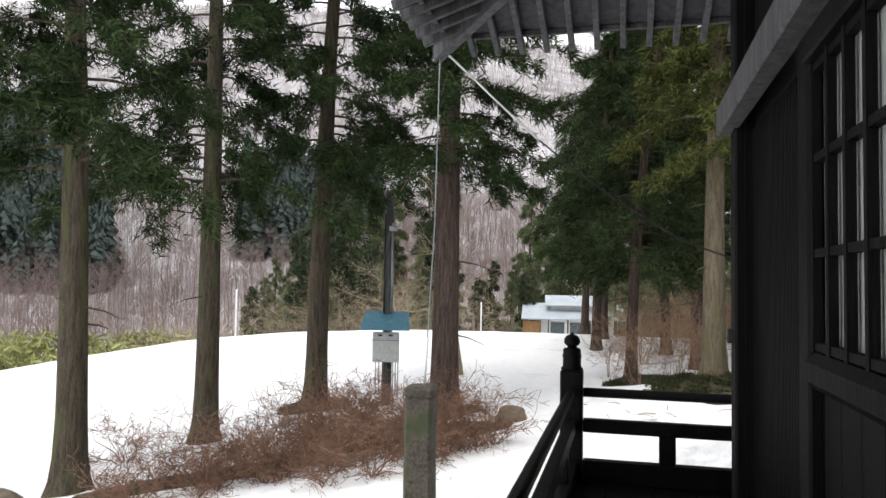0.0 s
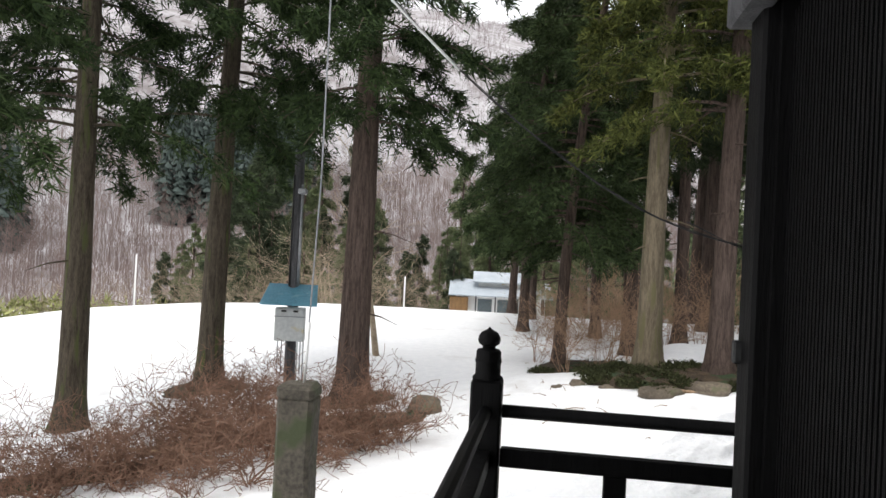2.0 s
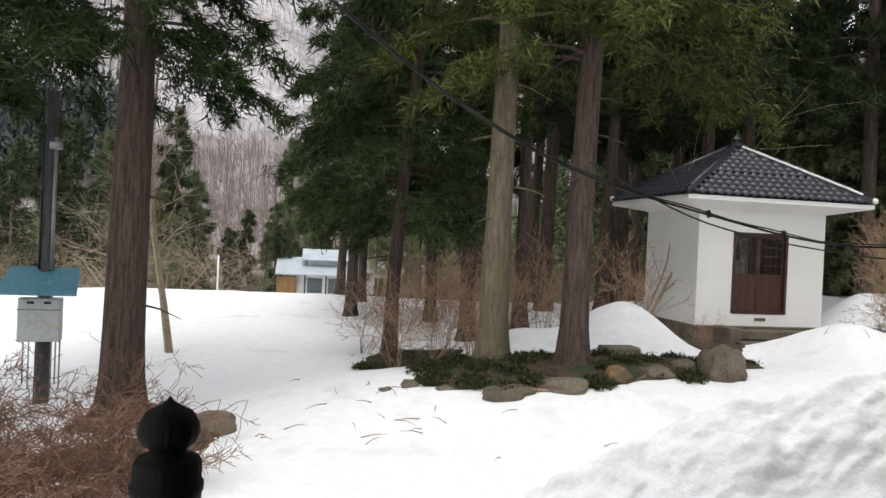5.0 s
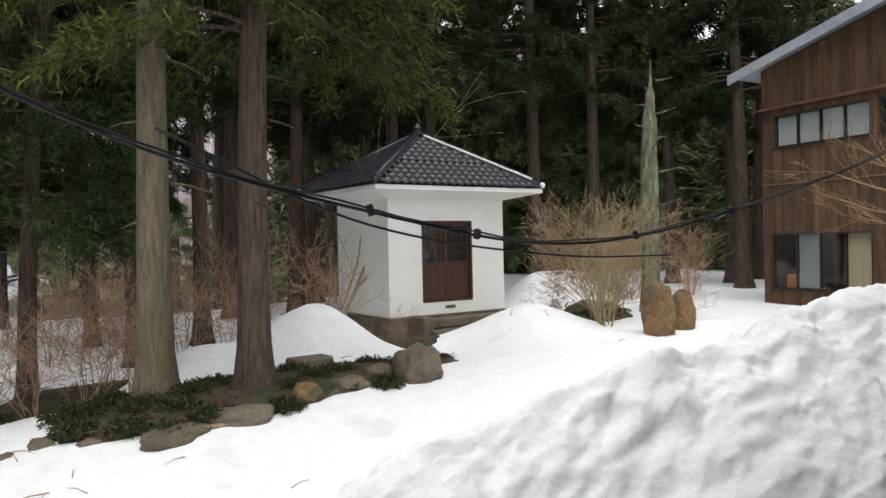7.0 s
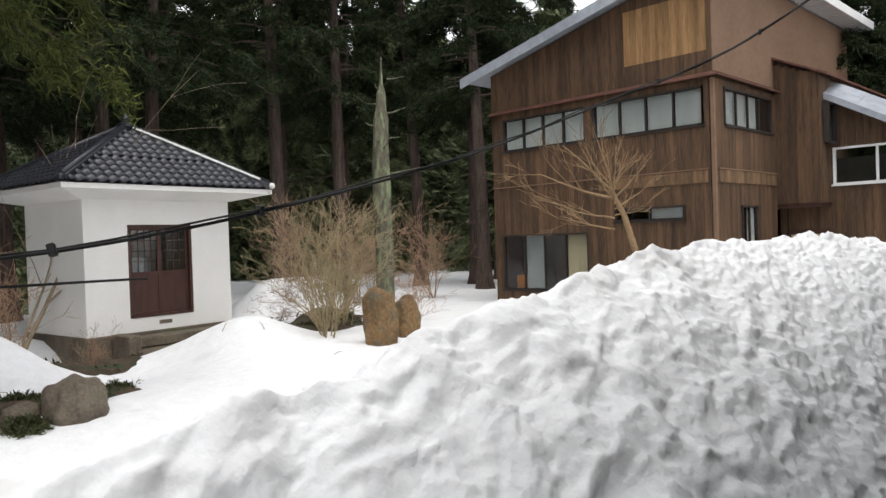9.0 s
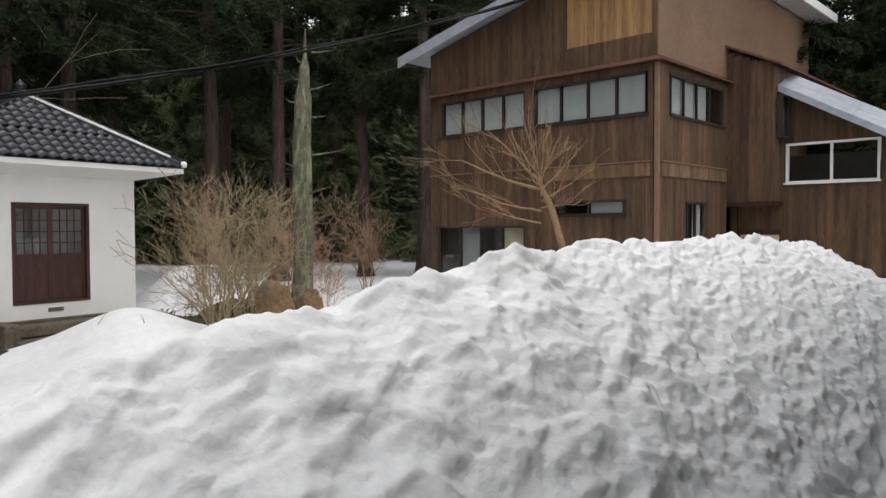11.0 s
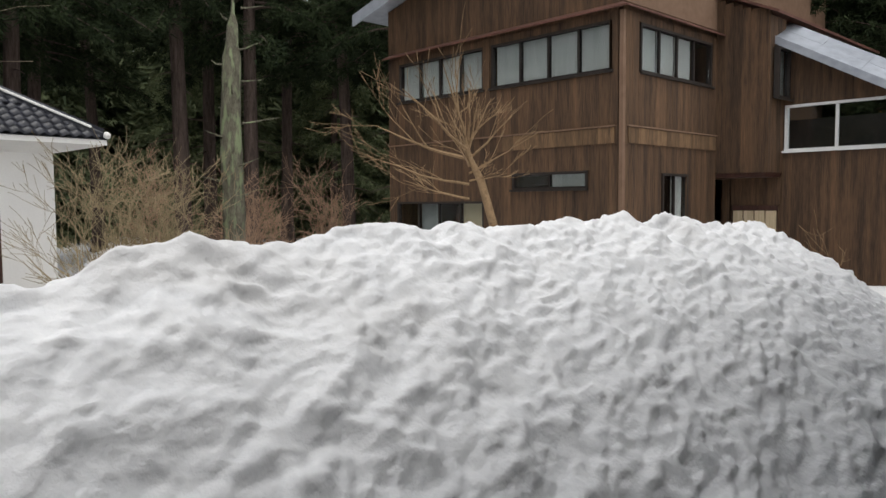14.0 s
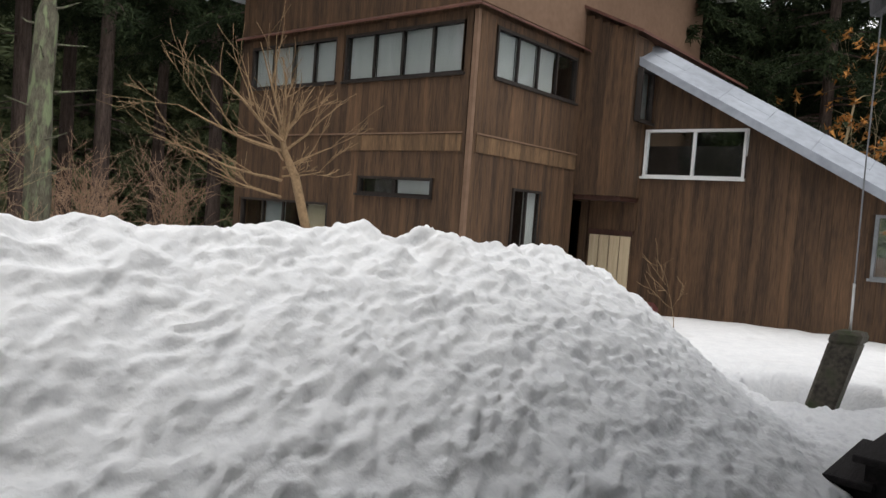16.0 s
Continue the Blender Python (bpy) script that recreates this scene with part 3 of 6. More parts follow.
L1 = "tall cedar with reddish fissured bark in the snow"
L2 = "tall cedar with mossy brown trunk in the snow"
L3 = "dense dark green cedar at the edge of the grove"
L4 = "slender cedar with a bare grey-brown trunk in the grove"
tagged(plant(cedar("cedar_tree", 19, 0.3, 5.2, 2.8, 11, BARK, LEAF, limbs=100, twigs=26, size=0.2, dense=8), -3.65, 14.95, 0), L1, "tree", "cedars by the field")
cedar_moss = tagged(plant(cedar("cedar_tree", 18, 0.25, 5.2, 3.0, 12, BARKMOSS, LEAF, limbs=82, twigs=26, size=0.2, dense=8), -8.3, 13.5, 40), L2, "tree", "cedars by the field")
cedar_low = tagged(plant(cedar("cedar_tree", 17, 0.15, 2.9, 2.4, 13, BARK, LEAFLIT, limbs=120, twigs=26, size=0.2, dense=7), -0.9, 24.0, 0), L3, "tree", "cedars of the grove")
tagged(plant(cedar("cedar_tree", 17, 0.22, 5.2, 2.3, 14, PALEBARK, LEAFGOLD, limbs=76, twigs=26, size=0.17, dense=8), 1.69, 15.4, 0), "cedar with yellow-green lower sprays and lichened trunk", "tree", "cedars of the garden")
cedar_slim = tagged(plant(cedar("cedar_tree", 17, 0.19, 5.2, 2.4, 15, BARK, LEAFSHADE, limbs=80, twigs=22, size=0.18, dense=8, snags=12), 1.9, 20.9, 0), L4, "tree", "cedars of the grove")
set_tree(cedar_moss, -8.2, 9.6, 150, 0.95, L2, "cedars by the field")
set_tree(cedar_moss, -7.2, 16.5, 255, 1.08, L2, "cedars by the field")
gold2 = plant(cedar("cedar_tree", 16.5, 0.21, 4.5, 2.9, 24, BARK, LEAFGOLD, limbs=84, twigs=30, size=0.17, dense=8), 2.8, 14.8, 0)
tagged(gold2, "cedar with yellow-green lower sprays and purplish grey trunk", "tree", "cedars of the garden")
for x, y, t, k in ((0.15, 18.7, 30, .95), (-0.75, 27.5, 120, .9), (1.2, 23.5, 200, 1.0), (-1.6, 30.5, 70, 1.05)):
    set_tree(cedar_low, x, y, t, k, L3, "cedars of the grove")
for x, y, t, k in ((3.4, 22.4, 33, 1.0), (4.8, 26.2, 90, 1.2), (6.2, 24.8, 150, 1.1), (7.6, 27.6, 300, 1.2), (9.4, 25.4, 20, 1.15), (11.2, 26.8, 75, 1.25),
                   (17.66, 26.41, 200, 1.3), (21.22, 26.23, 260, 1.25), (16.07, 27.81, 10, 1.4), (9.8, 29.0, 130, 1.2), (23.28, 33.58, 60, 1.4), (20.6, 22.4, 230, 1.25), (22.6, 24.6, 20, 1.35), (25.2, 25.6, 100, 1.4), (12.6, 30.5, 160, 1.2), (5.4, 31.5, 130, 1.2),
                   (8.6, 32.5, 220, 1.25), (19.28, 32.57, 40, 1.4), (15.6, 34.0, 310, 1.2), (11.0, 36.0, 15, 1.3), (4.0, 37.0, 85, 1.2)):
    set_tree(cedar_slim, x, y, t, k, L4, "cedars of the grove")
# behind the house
cedar_back = tagged(plant(cedar("cedar_tree", 17, 0.17, 2.9, 2.7, 16, BARK, LEAFSHADE, limbs=120, twigs=26, size=0.19, dense=7), 26.0, 13.0, 0), "dense dark green cedar behind the wooden house", "tree", "cedars behind the house")
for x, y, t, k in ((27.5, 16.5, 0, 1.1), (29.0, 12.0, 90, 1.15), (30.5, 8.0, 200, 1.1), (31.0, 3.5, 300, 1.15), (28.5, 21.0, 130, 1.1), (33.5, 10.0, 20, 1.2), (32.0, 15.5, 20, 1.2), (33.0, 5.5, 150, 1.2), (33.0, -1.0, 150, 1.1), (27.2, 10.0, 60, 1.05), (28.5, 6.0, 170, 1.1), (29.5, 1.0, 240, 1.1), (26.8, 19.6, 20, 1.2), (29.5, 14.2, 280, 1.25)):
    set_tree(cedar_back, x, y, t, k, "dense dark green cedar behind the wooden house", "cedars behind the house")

# a broken old trunk with a thin dead leader
snag = empty("lichened_snag", pose(12.9, 18.57, ground_z(12.9, 18.57) - 0.1))
vs, fs = [], []
prof = [(-0.3, 0.3), (0.0, 0.28), (0.4, 0.23), (1.0, 0.21), (1.6, 0.205), (2.2, 0.2), (2.8, 0.2), (3.4, 0.19), (4.0, 0.185), (4.6, 0.17), (4.8, 0.12), (5.2, 0.1), (5.4, 0.04), (6.0, 0.015)]
for z, r in prof:
    for k in range(18):
        t = 2 * math.pi * k / 18
        q = r * (1 + 0.2 * noise.noise(Vector((math.cos(t) * 1.6, math.sin(t) * 1.6, z * 0.9))) + 0.06 * noise.noise(Vector((math.cos(t) * 4, math.sin(t) * 4, z * 2))))
        vs.append((q * math.cos(t) + 0.02 * z + 0.03 * math.sin(z * 1.3), q * math.sin(t), z))
for i in range(len(prof) - 1):
    for k in range(18):
        fs.append((i * 18 + k, i * 18 + (k + 1) % 18, (i + 1) * 18 + (k + 1) % 18, (i + 1) * 18 + k))
raw("trunk", vs, fs, LICHEN, snag, smooth=True)
paths = []
for i in range(14):
    z, t = 2.0 + 0.27 * i, i * 2.4
    o = Vector((math.cos(t), math.sin(t), 0.1))
    p = Vector((0.02 * z, 0, z)) + o * 0.17
    paths.append([(p, 0.025), (p + o * 0.12, 0.018), (p + o * (0.2 + 0.25 * (i % 3)) + Vector((0, 0, 0.05)), 0.006)])
vs, fs = tube_data(paths, 5)
raw("branch_mass", vs, fs, LICHEN, snag)["kind"] = "stuff"
tagged(snag, "broken dead trunk covered with pale green lichen", "tree")


# ---- bare shrubs and small trees ----
def shrub(name, seed, stems, height, lean, material, levels=2, kids=4, rad=0.012, lift=0.03, wander=0.14, flat=1.0, sides=4, spread=0.6):
    g = random.Random(seed)
    paths = []
    for i in range(stems):
        t = g.uniform(0, 2 * math.pi)
        ln = height * g.uniform(0.6, 1.0)
        d = Vector((math.cos(t) * lean * g.uniform(0.3, 1), math.sin(t) * lean * g.uniform(0.3, 1), 1))
        s = Vector((math.cos(t), math.sin(t), 0)) * 0.1 * height * g.random()
        paths += branch_paths(seed * 100 + i, s, d, ln, rad * g.uniform(0.7, 1.1), levels, kids, spread, lift, wander, 5, flat)
    vs, fs = tube_data(paths, sides)
    ob = empty(name)
    raw("twig_mass", vs, fs, material, ob)["kind"] = "stuff"
    return ob


LB = "reddish brown leafless bush in the snow"
bush = [shrub("bare_bush", 31 + i, 9, 0.78, 1.5, BRUSH, 3, 3, 0.013, -0.01, 0.22, 1.0, 3, 0.62) for i in range(3)]
spots = [(-6.35, 10.0), (-6.25, 11.2), (-5.75, 10.5), (-5.55, 11.5), (-5.05, 10.9), (-4.85, 11.8), (-4.35, 11.3), (-4.15, 12.2), (-3.75, 11.6), (-3.55, 12.4), (-3.05, 11.8), (-2.85, 12.5), (-2.45, 12.0), (-2.25, 11.5), (-6.75, 12.5), (-6.2, 14.4), (-5.6, 15.2), (-4.8, 14.1), (-3.4, 14.1), (-8.75, 11.6), (-5.85, 9.5), (-4.95, 10.0), (-4.25, 10.5), (-6.6, 8.9), (-5.6, 9.4), (-4.8, 9.9), (-3.6, 10.9), (-2.9, 11.4), (-4.9, 9.6), (-4.2, 10.1), (-3.4, 9.8), (-5.6, 9.0), (-6.3, 8.5), (-3.9, 9.3), (-2.9, 10.4), (-5.2, 10.1), (-5.9, 9.7), (-4.4, 10.7), (-3.3, 11.0), (-2.4, 11.2), (-2.0, 11.6), (-2.8, 10.8), (-6.6, 9.6), (-5.0, 11.9), (-4.6, 11.5), (-5.3, 12.4), (-4.1, 12.0), (-5.8, 12.9)]
for i, (x, y) in enumerate(spots):
    src = bush[i % 3]
    m = pose(x, y, ground_z(x, y) - 0.03, 0, 0, i * 67)
    if i < 3:
        src.matrix_world = m
        ob = src
    else:
        k = 0.8 + 0.5 * ((i * 37) % 11) / 11 + (0.25 if -5.9 < x < -4.0 and y > 11 else 0)
        ob = copy_thing(src, m @ Matrix.Diagonal((k, k, k, 1)))
        ob.scale = (k, k, k)
    tagged(ob, LB, "bush", "bushes under the cedars")

for i, (x, y, k) in enumerate(((11.6, 20.4, 0.9), (12.3, 20.5, 1.0), (12.9, 20.8, 0.9), (12.0, 21.0, 0.8), (11.2, 20.0, 0.7), (13.4, 20.2, 0.8))):
    ob = copy_thing(bush[i % 3], pose(x, y, ground_z(x, y) - 0.03, 0, 0, i * 51) @ Matrix.Diagonal((k, k, k * 0.8, 1)))
    ob.scale = (k, k, k * 0.8)
    tagged(ob, "brown leafless bush on the snow heap by the storehouse", "bush", "bushes by the storehouse")

LP = "pale yellowish leafless shrub with upright twigs"
pale = shrub("bare_shrub", 51, 9, 1.75, 0.6, TWIGPALE, 3, 3, 0.02, 0.05, 0.10, 1.0, 4, 0.45)
tagged(plant(pale, 11.7, 18.7, 0), LP, "shrub", "pale shrubs")
for x, y, t, k in ((9.7, 16.4, 80, 0.95), (10.4, 17.3, 200, 1.0), (11.2, 17.9, 300, 0.95)):
    tagged(set_tree(pale, x, y, t, k, LP, "pale shrubs"), category="shrub")
red = shrub("bare_sapling", 52, 8, 1.5, 0.5, TWIGRED, 3, 3, 0.012, 0.04, 0.12, 1.0, 4, 0.5)
LR = "rusty leafless saplings under the cedars"
tagged(plant(red, 0.9, 17.4, 0), LR, "sapling", "rusty saplings")
for x, y, t, k in ((1.2, 18.6, 80, 1.0), (0.3, 17.0, 200, 0.8), (1.6, 17.0, 120, 0.9), (-0.4, 19.0, 20, 0.8), (3.6, 20.6, 60, 1.0), (5.6, 20.0, 120, 1.2), (4.6, 21.8, 220, 1.2),
                   (7.0, 19.9, 40, 0.55), (2.2, 22.5, 10, 1.2), (12.0, 16.6, 20, 0.7), (13.0, 22.5, 70, 1.3), (16.0, 23.5, 170, 1.4), (0.4, 21.6, 30, 1.1), (2.6, 19.6, 50, 1.0), (17.2, 21.4, 99, 1.4), (15.2, 21.8, 9, 1.2)):
    tagged(set_tree(red, x, y, t, k, LR, "rusty saplings"), category="sapling")

# the spreading tree before the house: a leaning stem, long limbs to one side and a fan of rising ones
MX, MY = 13.92, 12.42
MZ = ground_z(MX, MY) - 0.05
maple = empty("bare_maple", pose(MX, MY, MZ))
crotch = Vector((-0.24, 0.38, 1.9 - MZ))
stem = [(Vector((0, 0, -0.1)), 0.075), (crotch * 0.35 + Vector((0.05, -0.06, 0)), 0.066), (crotch * 0.7 + Vector((0.03, -0.03, 0)), 0.06), (crotch, 0.055), (crotch + Vector((-0.1, 0.12, 0.32)), 0.04), (crotch + Vector((-0.12, 0.2, 0.62)), 0.026)]
vs, fs = tube_data([stem], 8)
raw("trunk", vs, fs, TWIGORANGE, maple, smooth=True)
SIDEWAYS, AWAY = Vector((-0.74, 0.67, 0)), Vector((0.67, 0.74, 0))
paths = []
for i, (lift0, out, back, up, ln, rad) in enumerate((
        (0.3, 1.0, 0.05, 0.3, 2.3, 0.034), (0.42, 1.0, -0.2, 0.52, 2.1, 0.03), (-0.05, 1.0, 0.1, 0.06, 2.0, 0.024), (-0.25, 1.0, 0.3, 0.12, 1.7, 0.02),
        (0.4, 0.35, 0.1, 1.0, 2.1, 0.024), (0.5, 0.1, -0.4, 1.0, 1.3, 0.024), (0.45, -0.3, 0.2, 1.0, 1.3, 0.024), (0.3, -0.7, -0.1, 0.8, 1.4, 0.024),
        (0.1, -1.0, 0.2, 0.45, 1.35, 0.022), (0.0, -0.9, -0.3, 0.15, 0.9, 0.016), (0.3, 0.1, 1.0, 0.55, 1.4, 0.022), (0.2, 0.2, -1.0, 0.4, 1.3, 0.022), (0.5, 0.5, 0.7, 0.8, 1.4, 0.02), (0.5, -0.4, -0.6, 0.9, 1.2, 0.02))):
    d = SIDEWAYS * out + AWAY * back + Vector((0, 0, up))
    paths += branch_paths(700 + i, crotch + Vector((-0.1, 0.13, lift0)), d, ln * 0.6, rad * 0.85, 2 + (i % 3 == 0), 3, 0.36, 0.02, 0.09, 7, 0.8)
vs, fs = tube_data(paths, 4)
raw("twig_mass", vs, fs, TWIGORANGE, maple)["kind"] = "stuff"
tagged(maple, "leafless spreading maple with orange-brown twigs before the house", "tree")

# leaning bare tree beside the storehouse
lean = empty("leaning_tree", pose(6.3, 22.0, ground_z(6.3, 22.0) - 0.05))
ps = branch_paths(990, (0, 0, 0), (0.46, 0.1, 1), 4.6, 0.055, 2, 3, 0.4, -0.015, 0.1, 7)
ps += branch_paths(991, (0.05, 0, 0), (0.12, 0.0, 1), 3.2, 0.035, 2, 3, 0.4, 0.01, 0.1, 6)
vs, fs = tube_data(ps, 5)
raw("stem", vs, fs, TWIGFAR, lean)
tagged(lean, "leaning bare tree whose twigs reach over the tiled roof", "tree")

# bare trees past the field
LF = "leafless beige tree beyond the snow field"
oak = shrub("bare_tree", 61, 5, 6.5, 0.35, TWIGFAR, 3, 5, 0.09, 0.01, 0.13, 1.0, 4, 0.6)
tagged(plant(oak, -12.0, 41.0), LF, "tree", "bare trees beyond the field")
for x, y, t, k in ((-16.5, 43.0, 60, 1.0), (-20.5, 44.0, 250, 1.1), (-25.0, 42.0, 10, 1.0), (-14.0, 50.0, 100, 1.2), (-10.0, 56.0, 310, 1.3), (2.0, 49.0, 40, 1.1),
                   (-30.0, 45.0, 80, 0.9), (-36.0, 48.0, 150, 0.9), (-18.5, 54.0, 210, 1.2), (-23.0, 52.0, 33, 1.2)):
    set_tree(oak, x, y, t, k, LF, "bare trees beyond the field")
thin = empty("thin_tree", pose(-4.35, 19.5, ground_z(-4.35, 19.5) - 0.05))
paths = [[(Vector((0.05, 0, 0)), 0.09), (Vector((-0.1, 0, 1.0)), 0.075), (Vector((-0.35, 0, 2.4)), 0.06), (Vector((-0.5, 0, 4.0)), 0.045), (Vector((-0.4, 0, 6.0)), 0.02)]]
for i in range(12):
    z = 2.0 + i * 0.3
    paths += branch_paths(800 + i, (-0.32 - 0.03 * i, 0, z), (math.cos(i * 2.4), math.sin(i * 2.4), 0.7), 1.3, 0.018, 2, 3, 0.5, 0.02, 0.15)
vs, fs = tube_data(paths, 5)
raw("trunk", vs, fs, TWIGFAR, thin)
tagged(thin, "thin crooked leafless tree standing in the snow", "tree")

# conifers beyond the field
LC = "dark conifer in a row beyond the field"
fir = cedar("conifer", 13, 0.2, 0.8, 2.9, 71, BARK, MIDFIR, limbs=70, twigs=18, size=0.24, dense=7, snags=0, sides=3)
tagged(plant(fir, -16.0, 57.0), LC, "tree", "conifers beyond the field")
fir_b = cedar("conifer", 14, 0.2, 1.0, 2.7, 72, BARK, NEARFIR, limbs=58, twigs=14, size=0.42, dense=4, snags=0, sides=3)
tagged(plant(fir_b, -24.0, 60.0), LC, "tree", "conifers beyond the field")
g = random.Random(8)
for i in range(70):
    a = radians(-8 + 37 * g.random())
    r = g.uniform(54, 82)
    set_tree(fir if g.random() < 0.6 else fir_b, -r * math.sin(a), r * math.cos(a), g.uniform(0, 360), g.uniform(0.65, 1.2) * r / 68 * (0.72 if a > radians(26) else 1.15), LC, "conifers beyond the field", 0.3)
for i in range(34):
    a = radians(g.uniform(-72, -14))
    r = g.uniform(40, 62)
    set_tree(fir, -r * math.sin(a), r * math.cos(a), g.uniform(0, 360), g.uniform(0.8, 1.3), "green conifer on the slope behind the grove", "conifers behind the grove", 0.3)
g = np.random.default_rng(17)
n = 2600
bx, by = g.uniform(-46, -23, n), g.uniform(40, 48, n)
c = np.stack([bx, by, land(bx, by) + g.uniform(0, 1, n) ** 0.7 * (5.2 + 0.8 * np.sin(bx * 0.9))], 1)
tagged(tri_mesh("bamboo_thicket", blades(c, np.tile([0, 0, 0.5], (n, 1)), 0.7, g, 5, 0.25, 0.8, 0.1), BAMBOO), "yellow-green bamboo thicket below the field", "bamboo", kind="stuff")


# ---- temple: the veranda that is walked ----
RAIL, SIDE = 5.8, -0.4          # lines of the front and side railings
CX, CY = 0.58, 4.43               # the temple's corner
RIGHT = 13.2


def bar(name, a, b, w, h, material, parent=None, bevel=0.006, label=""):
    """A squared timber from a to b, w wide and h high."""
    a, b = Vector(a), Vector(b)
    d = b - a
    m = Matrix.Translation((a + b) / 2) @ d.to_track_quat("Y", "Z").to_matrix().to_4x4()
    bm = bmesh.new()
    box(bm, -w / 2, w / 2, -d.length / 2, d.length / 2, -h / 2, h / 2, bevel, m)
    return solid(name, bm, material, parent, label)


def rod(name, pts, material, parent=None, sides=8, smooth=True):
    """A round bar or cable through points (point, radius)."""
    vs, fs = tube_data([[(Vector(p), r) for p, r in pts]], sides)
    return raw(name, vs, fs, material, parent, smooth)


# walls
wall_w = empty("wall_west")
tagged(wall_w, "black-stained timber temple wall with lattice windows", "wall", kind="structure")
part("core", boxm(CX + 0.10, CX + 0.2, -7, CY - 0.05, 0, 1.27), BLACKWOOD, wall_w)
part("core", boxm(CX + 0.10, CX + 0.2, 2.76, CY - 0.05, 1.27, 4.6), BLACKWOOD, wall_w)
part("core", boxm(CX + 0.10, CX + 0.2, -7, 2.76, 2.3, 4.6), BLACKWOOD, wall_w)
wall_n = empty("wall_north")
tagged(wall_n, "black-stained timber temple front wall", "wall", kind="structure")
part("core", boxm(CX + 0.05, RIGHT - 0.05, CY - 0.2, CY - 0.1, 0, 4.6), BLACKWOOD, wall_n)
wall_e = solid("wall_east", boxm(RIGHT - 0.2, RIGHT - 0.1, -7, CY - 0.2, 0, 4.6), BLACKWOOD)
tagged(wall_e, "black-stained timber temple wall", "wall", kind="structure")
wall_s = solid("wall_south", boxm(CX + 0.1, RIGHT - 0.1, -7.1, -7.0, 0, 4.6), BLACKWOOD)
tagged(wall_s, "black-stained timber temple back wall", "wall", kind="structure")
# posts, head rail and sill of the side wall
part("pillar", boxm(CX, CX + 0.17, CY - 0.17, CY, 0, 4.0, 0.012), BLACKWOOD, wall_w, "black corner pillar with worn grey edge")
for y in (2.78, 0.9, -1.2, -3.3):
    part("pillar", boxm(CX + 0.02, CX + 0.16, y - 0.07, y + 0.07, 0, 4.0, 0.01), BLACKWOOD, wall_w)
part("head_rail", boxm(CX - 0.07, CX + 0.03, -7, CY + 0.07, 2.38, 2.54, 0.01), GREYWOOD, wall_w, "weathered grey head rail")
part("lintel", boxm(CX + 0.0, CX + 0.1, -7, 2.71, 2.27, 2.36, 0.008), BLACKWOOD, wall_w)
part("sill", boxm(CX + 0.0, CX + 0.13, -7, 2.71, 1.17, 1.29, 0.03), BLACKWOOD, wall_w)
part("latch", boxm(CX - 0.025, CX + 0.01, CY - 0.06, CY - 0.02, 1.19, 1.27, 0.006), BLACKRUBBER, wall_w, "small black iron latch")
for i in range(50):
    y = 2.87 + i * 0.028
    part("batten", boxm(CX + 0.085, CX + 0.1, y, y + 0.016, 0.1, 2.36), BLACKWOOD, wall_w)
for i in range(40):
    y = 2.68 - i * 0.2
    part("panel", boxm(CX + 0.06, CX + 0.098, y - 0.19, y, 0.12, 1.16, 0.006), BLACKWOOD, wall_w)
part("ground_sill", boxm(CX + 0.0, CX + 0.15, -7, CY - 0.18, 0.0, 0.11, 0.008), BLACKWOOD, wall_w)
# lattice windows along the side wall
wk = 0
for y1, y0 in ((2.7, 0.98), (0.82, -1.12), (-1.28, -3.22)):
    wk += 1
    wdw = empty("window_%d" % wk)
    tagged(wdw, "black lattice window with pale frosted panes", "window", kind="structure")
    nb = 9
    st = (y1 - y0) / nb
    for i in range(nb + 1):
        y = y0 + i * st
        part("lattice_bar", boxm(CX + 0.03, CX + 0.06, y - 0.014, y + 0.014, 1.29, 2.27), BLACKWOOD, wdw)
    for z in (1.31, 1.62, 1.94, 2.25):
        part("lattice_rail", boxm(CX + 0.035, CX + 0.065, y0, y1, z - 0.014, z + 0.014), BLACKWOOD, wdw)
    for i in range(nb):
        part("pane", boxm(CX + 0.07, CX + 0.076, y0 + i * st + 0.002, y0 + (i + 1) * st - 0.002, 1.29, 2.27), SHOJI, wdw)
# front wall boards
for i in range(62):
    x = CX + 0.2 + i * 0.2
    part("panel", boxm(x, x + 0.19, CY - 0.098, CY - 0.06, 0.12, 2.36, 0.006), BLACKWOOD, wall_n)
part("head_rail", boxm(CX + 0.05, RIGHT + 0.07, CY - 0.03, CY + 0.07, 2.38, 2.54, 0.01), GREYWOOD, wall_n, "weathered grey head rail")
for x in (3.7, 6.9, 10.1, 13.1):
    part("pillar", boxm(x - 0.08, x + 0.08, CY - 0.16, CY, 0, 4.0, 0.012), BLACKWOOD, wall_n)

# veranda floor
fl = empty("floor")
tagged(fl, "dark worn plank floor of the temple veranda", "floor", kind="structure")
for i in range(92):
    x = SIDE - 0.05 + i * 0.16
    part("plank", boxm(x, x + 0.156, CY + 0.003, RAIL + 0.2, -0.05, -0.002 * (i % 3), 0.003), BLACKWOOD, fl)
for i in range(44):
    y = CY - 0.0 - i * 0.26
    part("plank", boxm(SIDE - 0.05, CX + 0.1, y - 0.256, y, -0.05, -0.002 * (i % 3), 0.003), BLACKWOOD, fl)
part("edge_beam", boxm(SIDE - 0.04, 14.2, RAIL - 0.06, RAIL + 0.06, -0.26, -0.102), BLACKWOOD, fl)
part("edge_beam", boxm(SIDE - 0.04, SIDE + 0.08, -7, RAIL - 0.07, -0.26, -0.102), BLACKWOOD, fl)
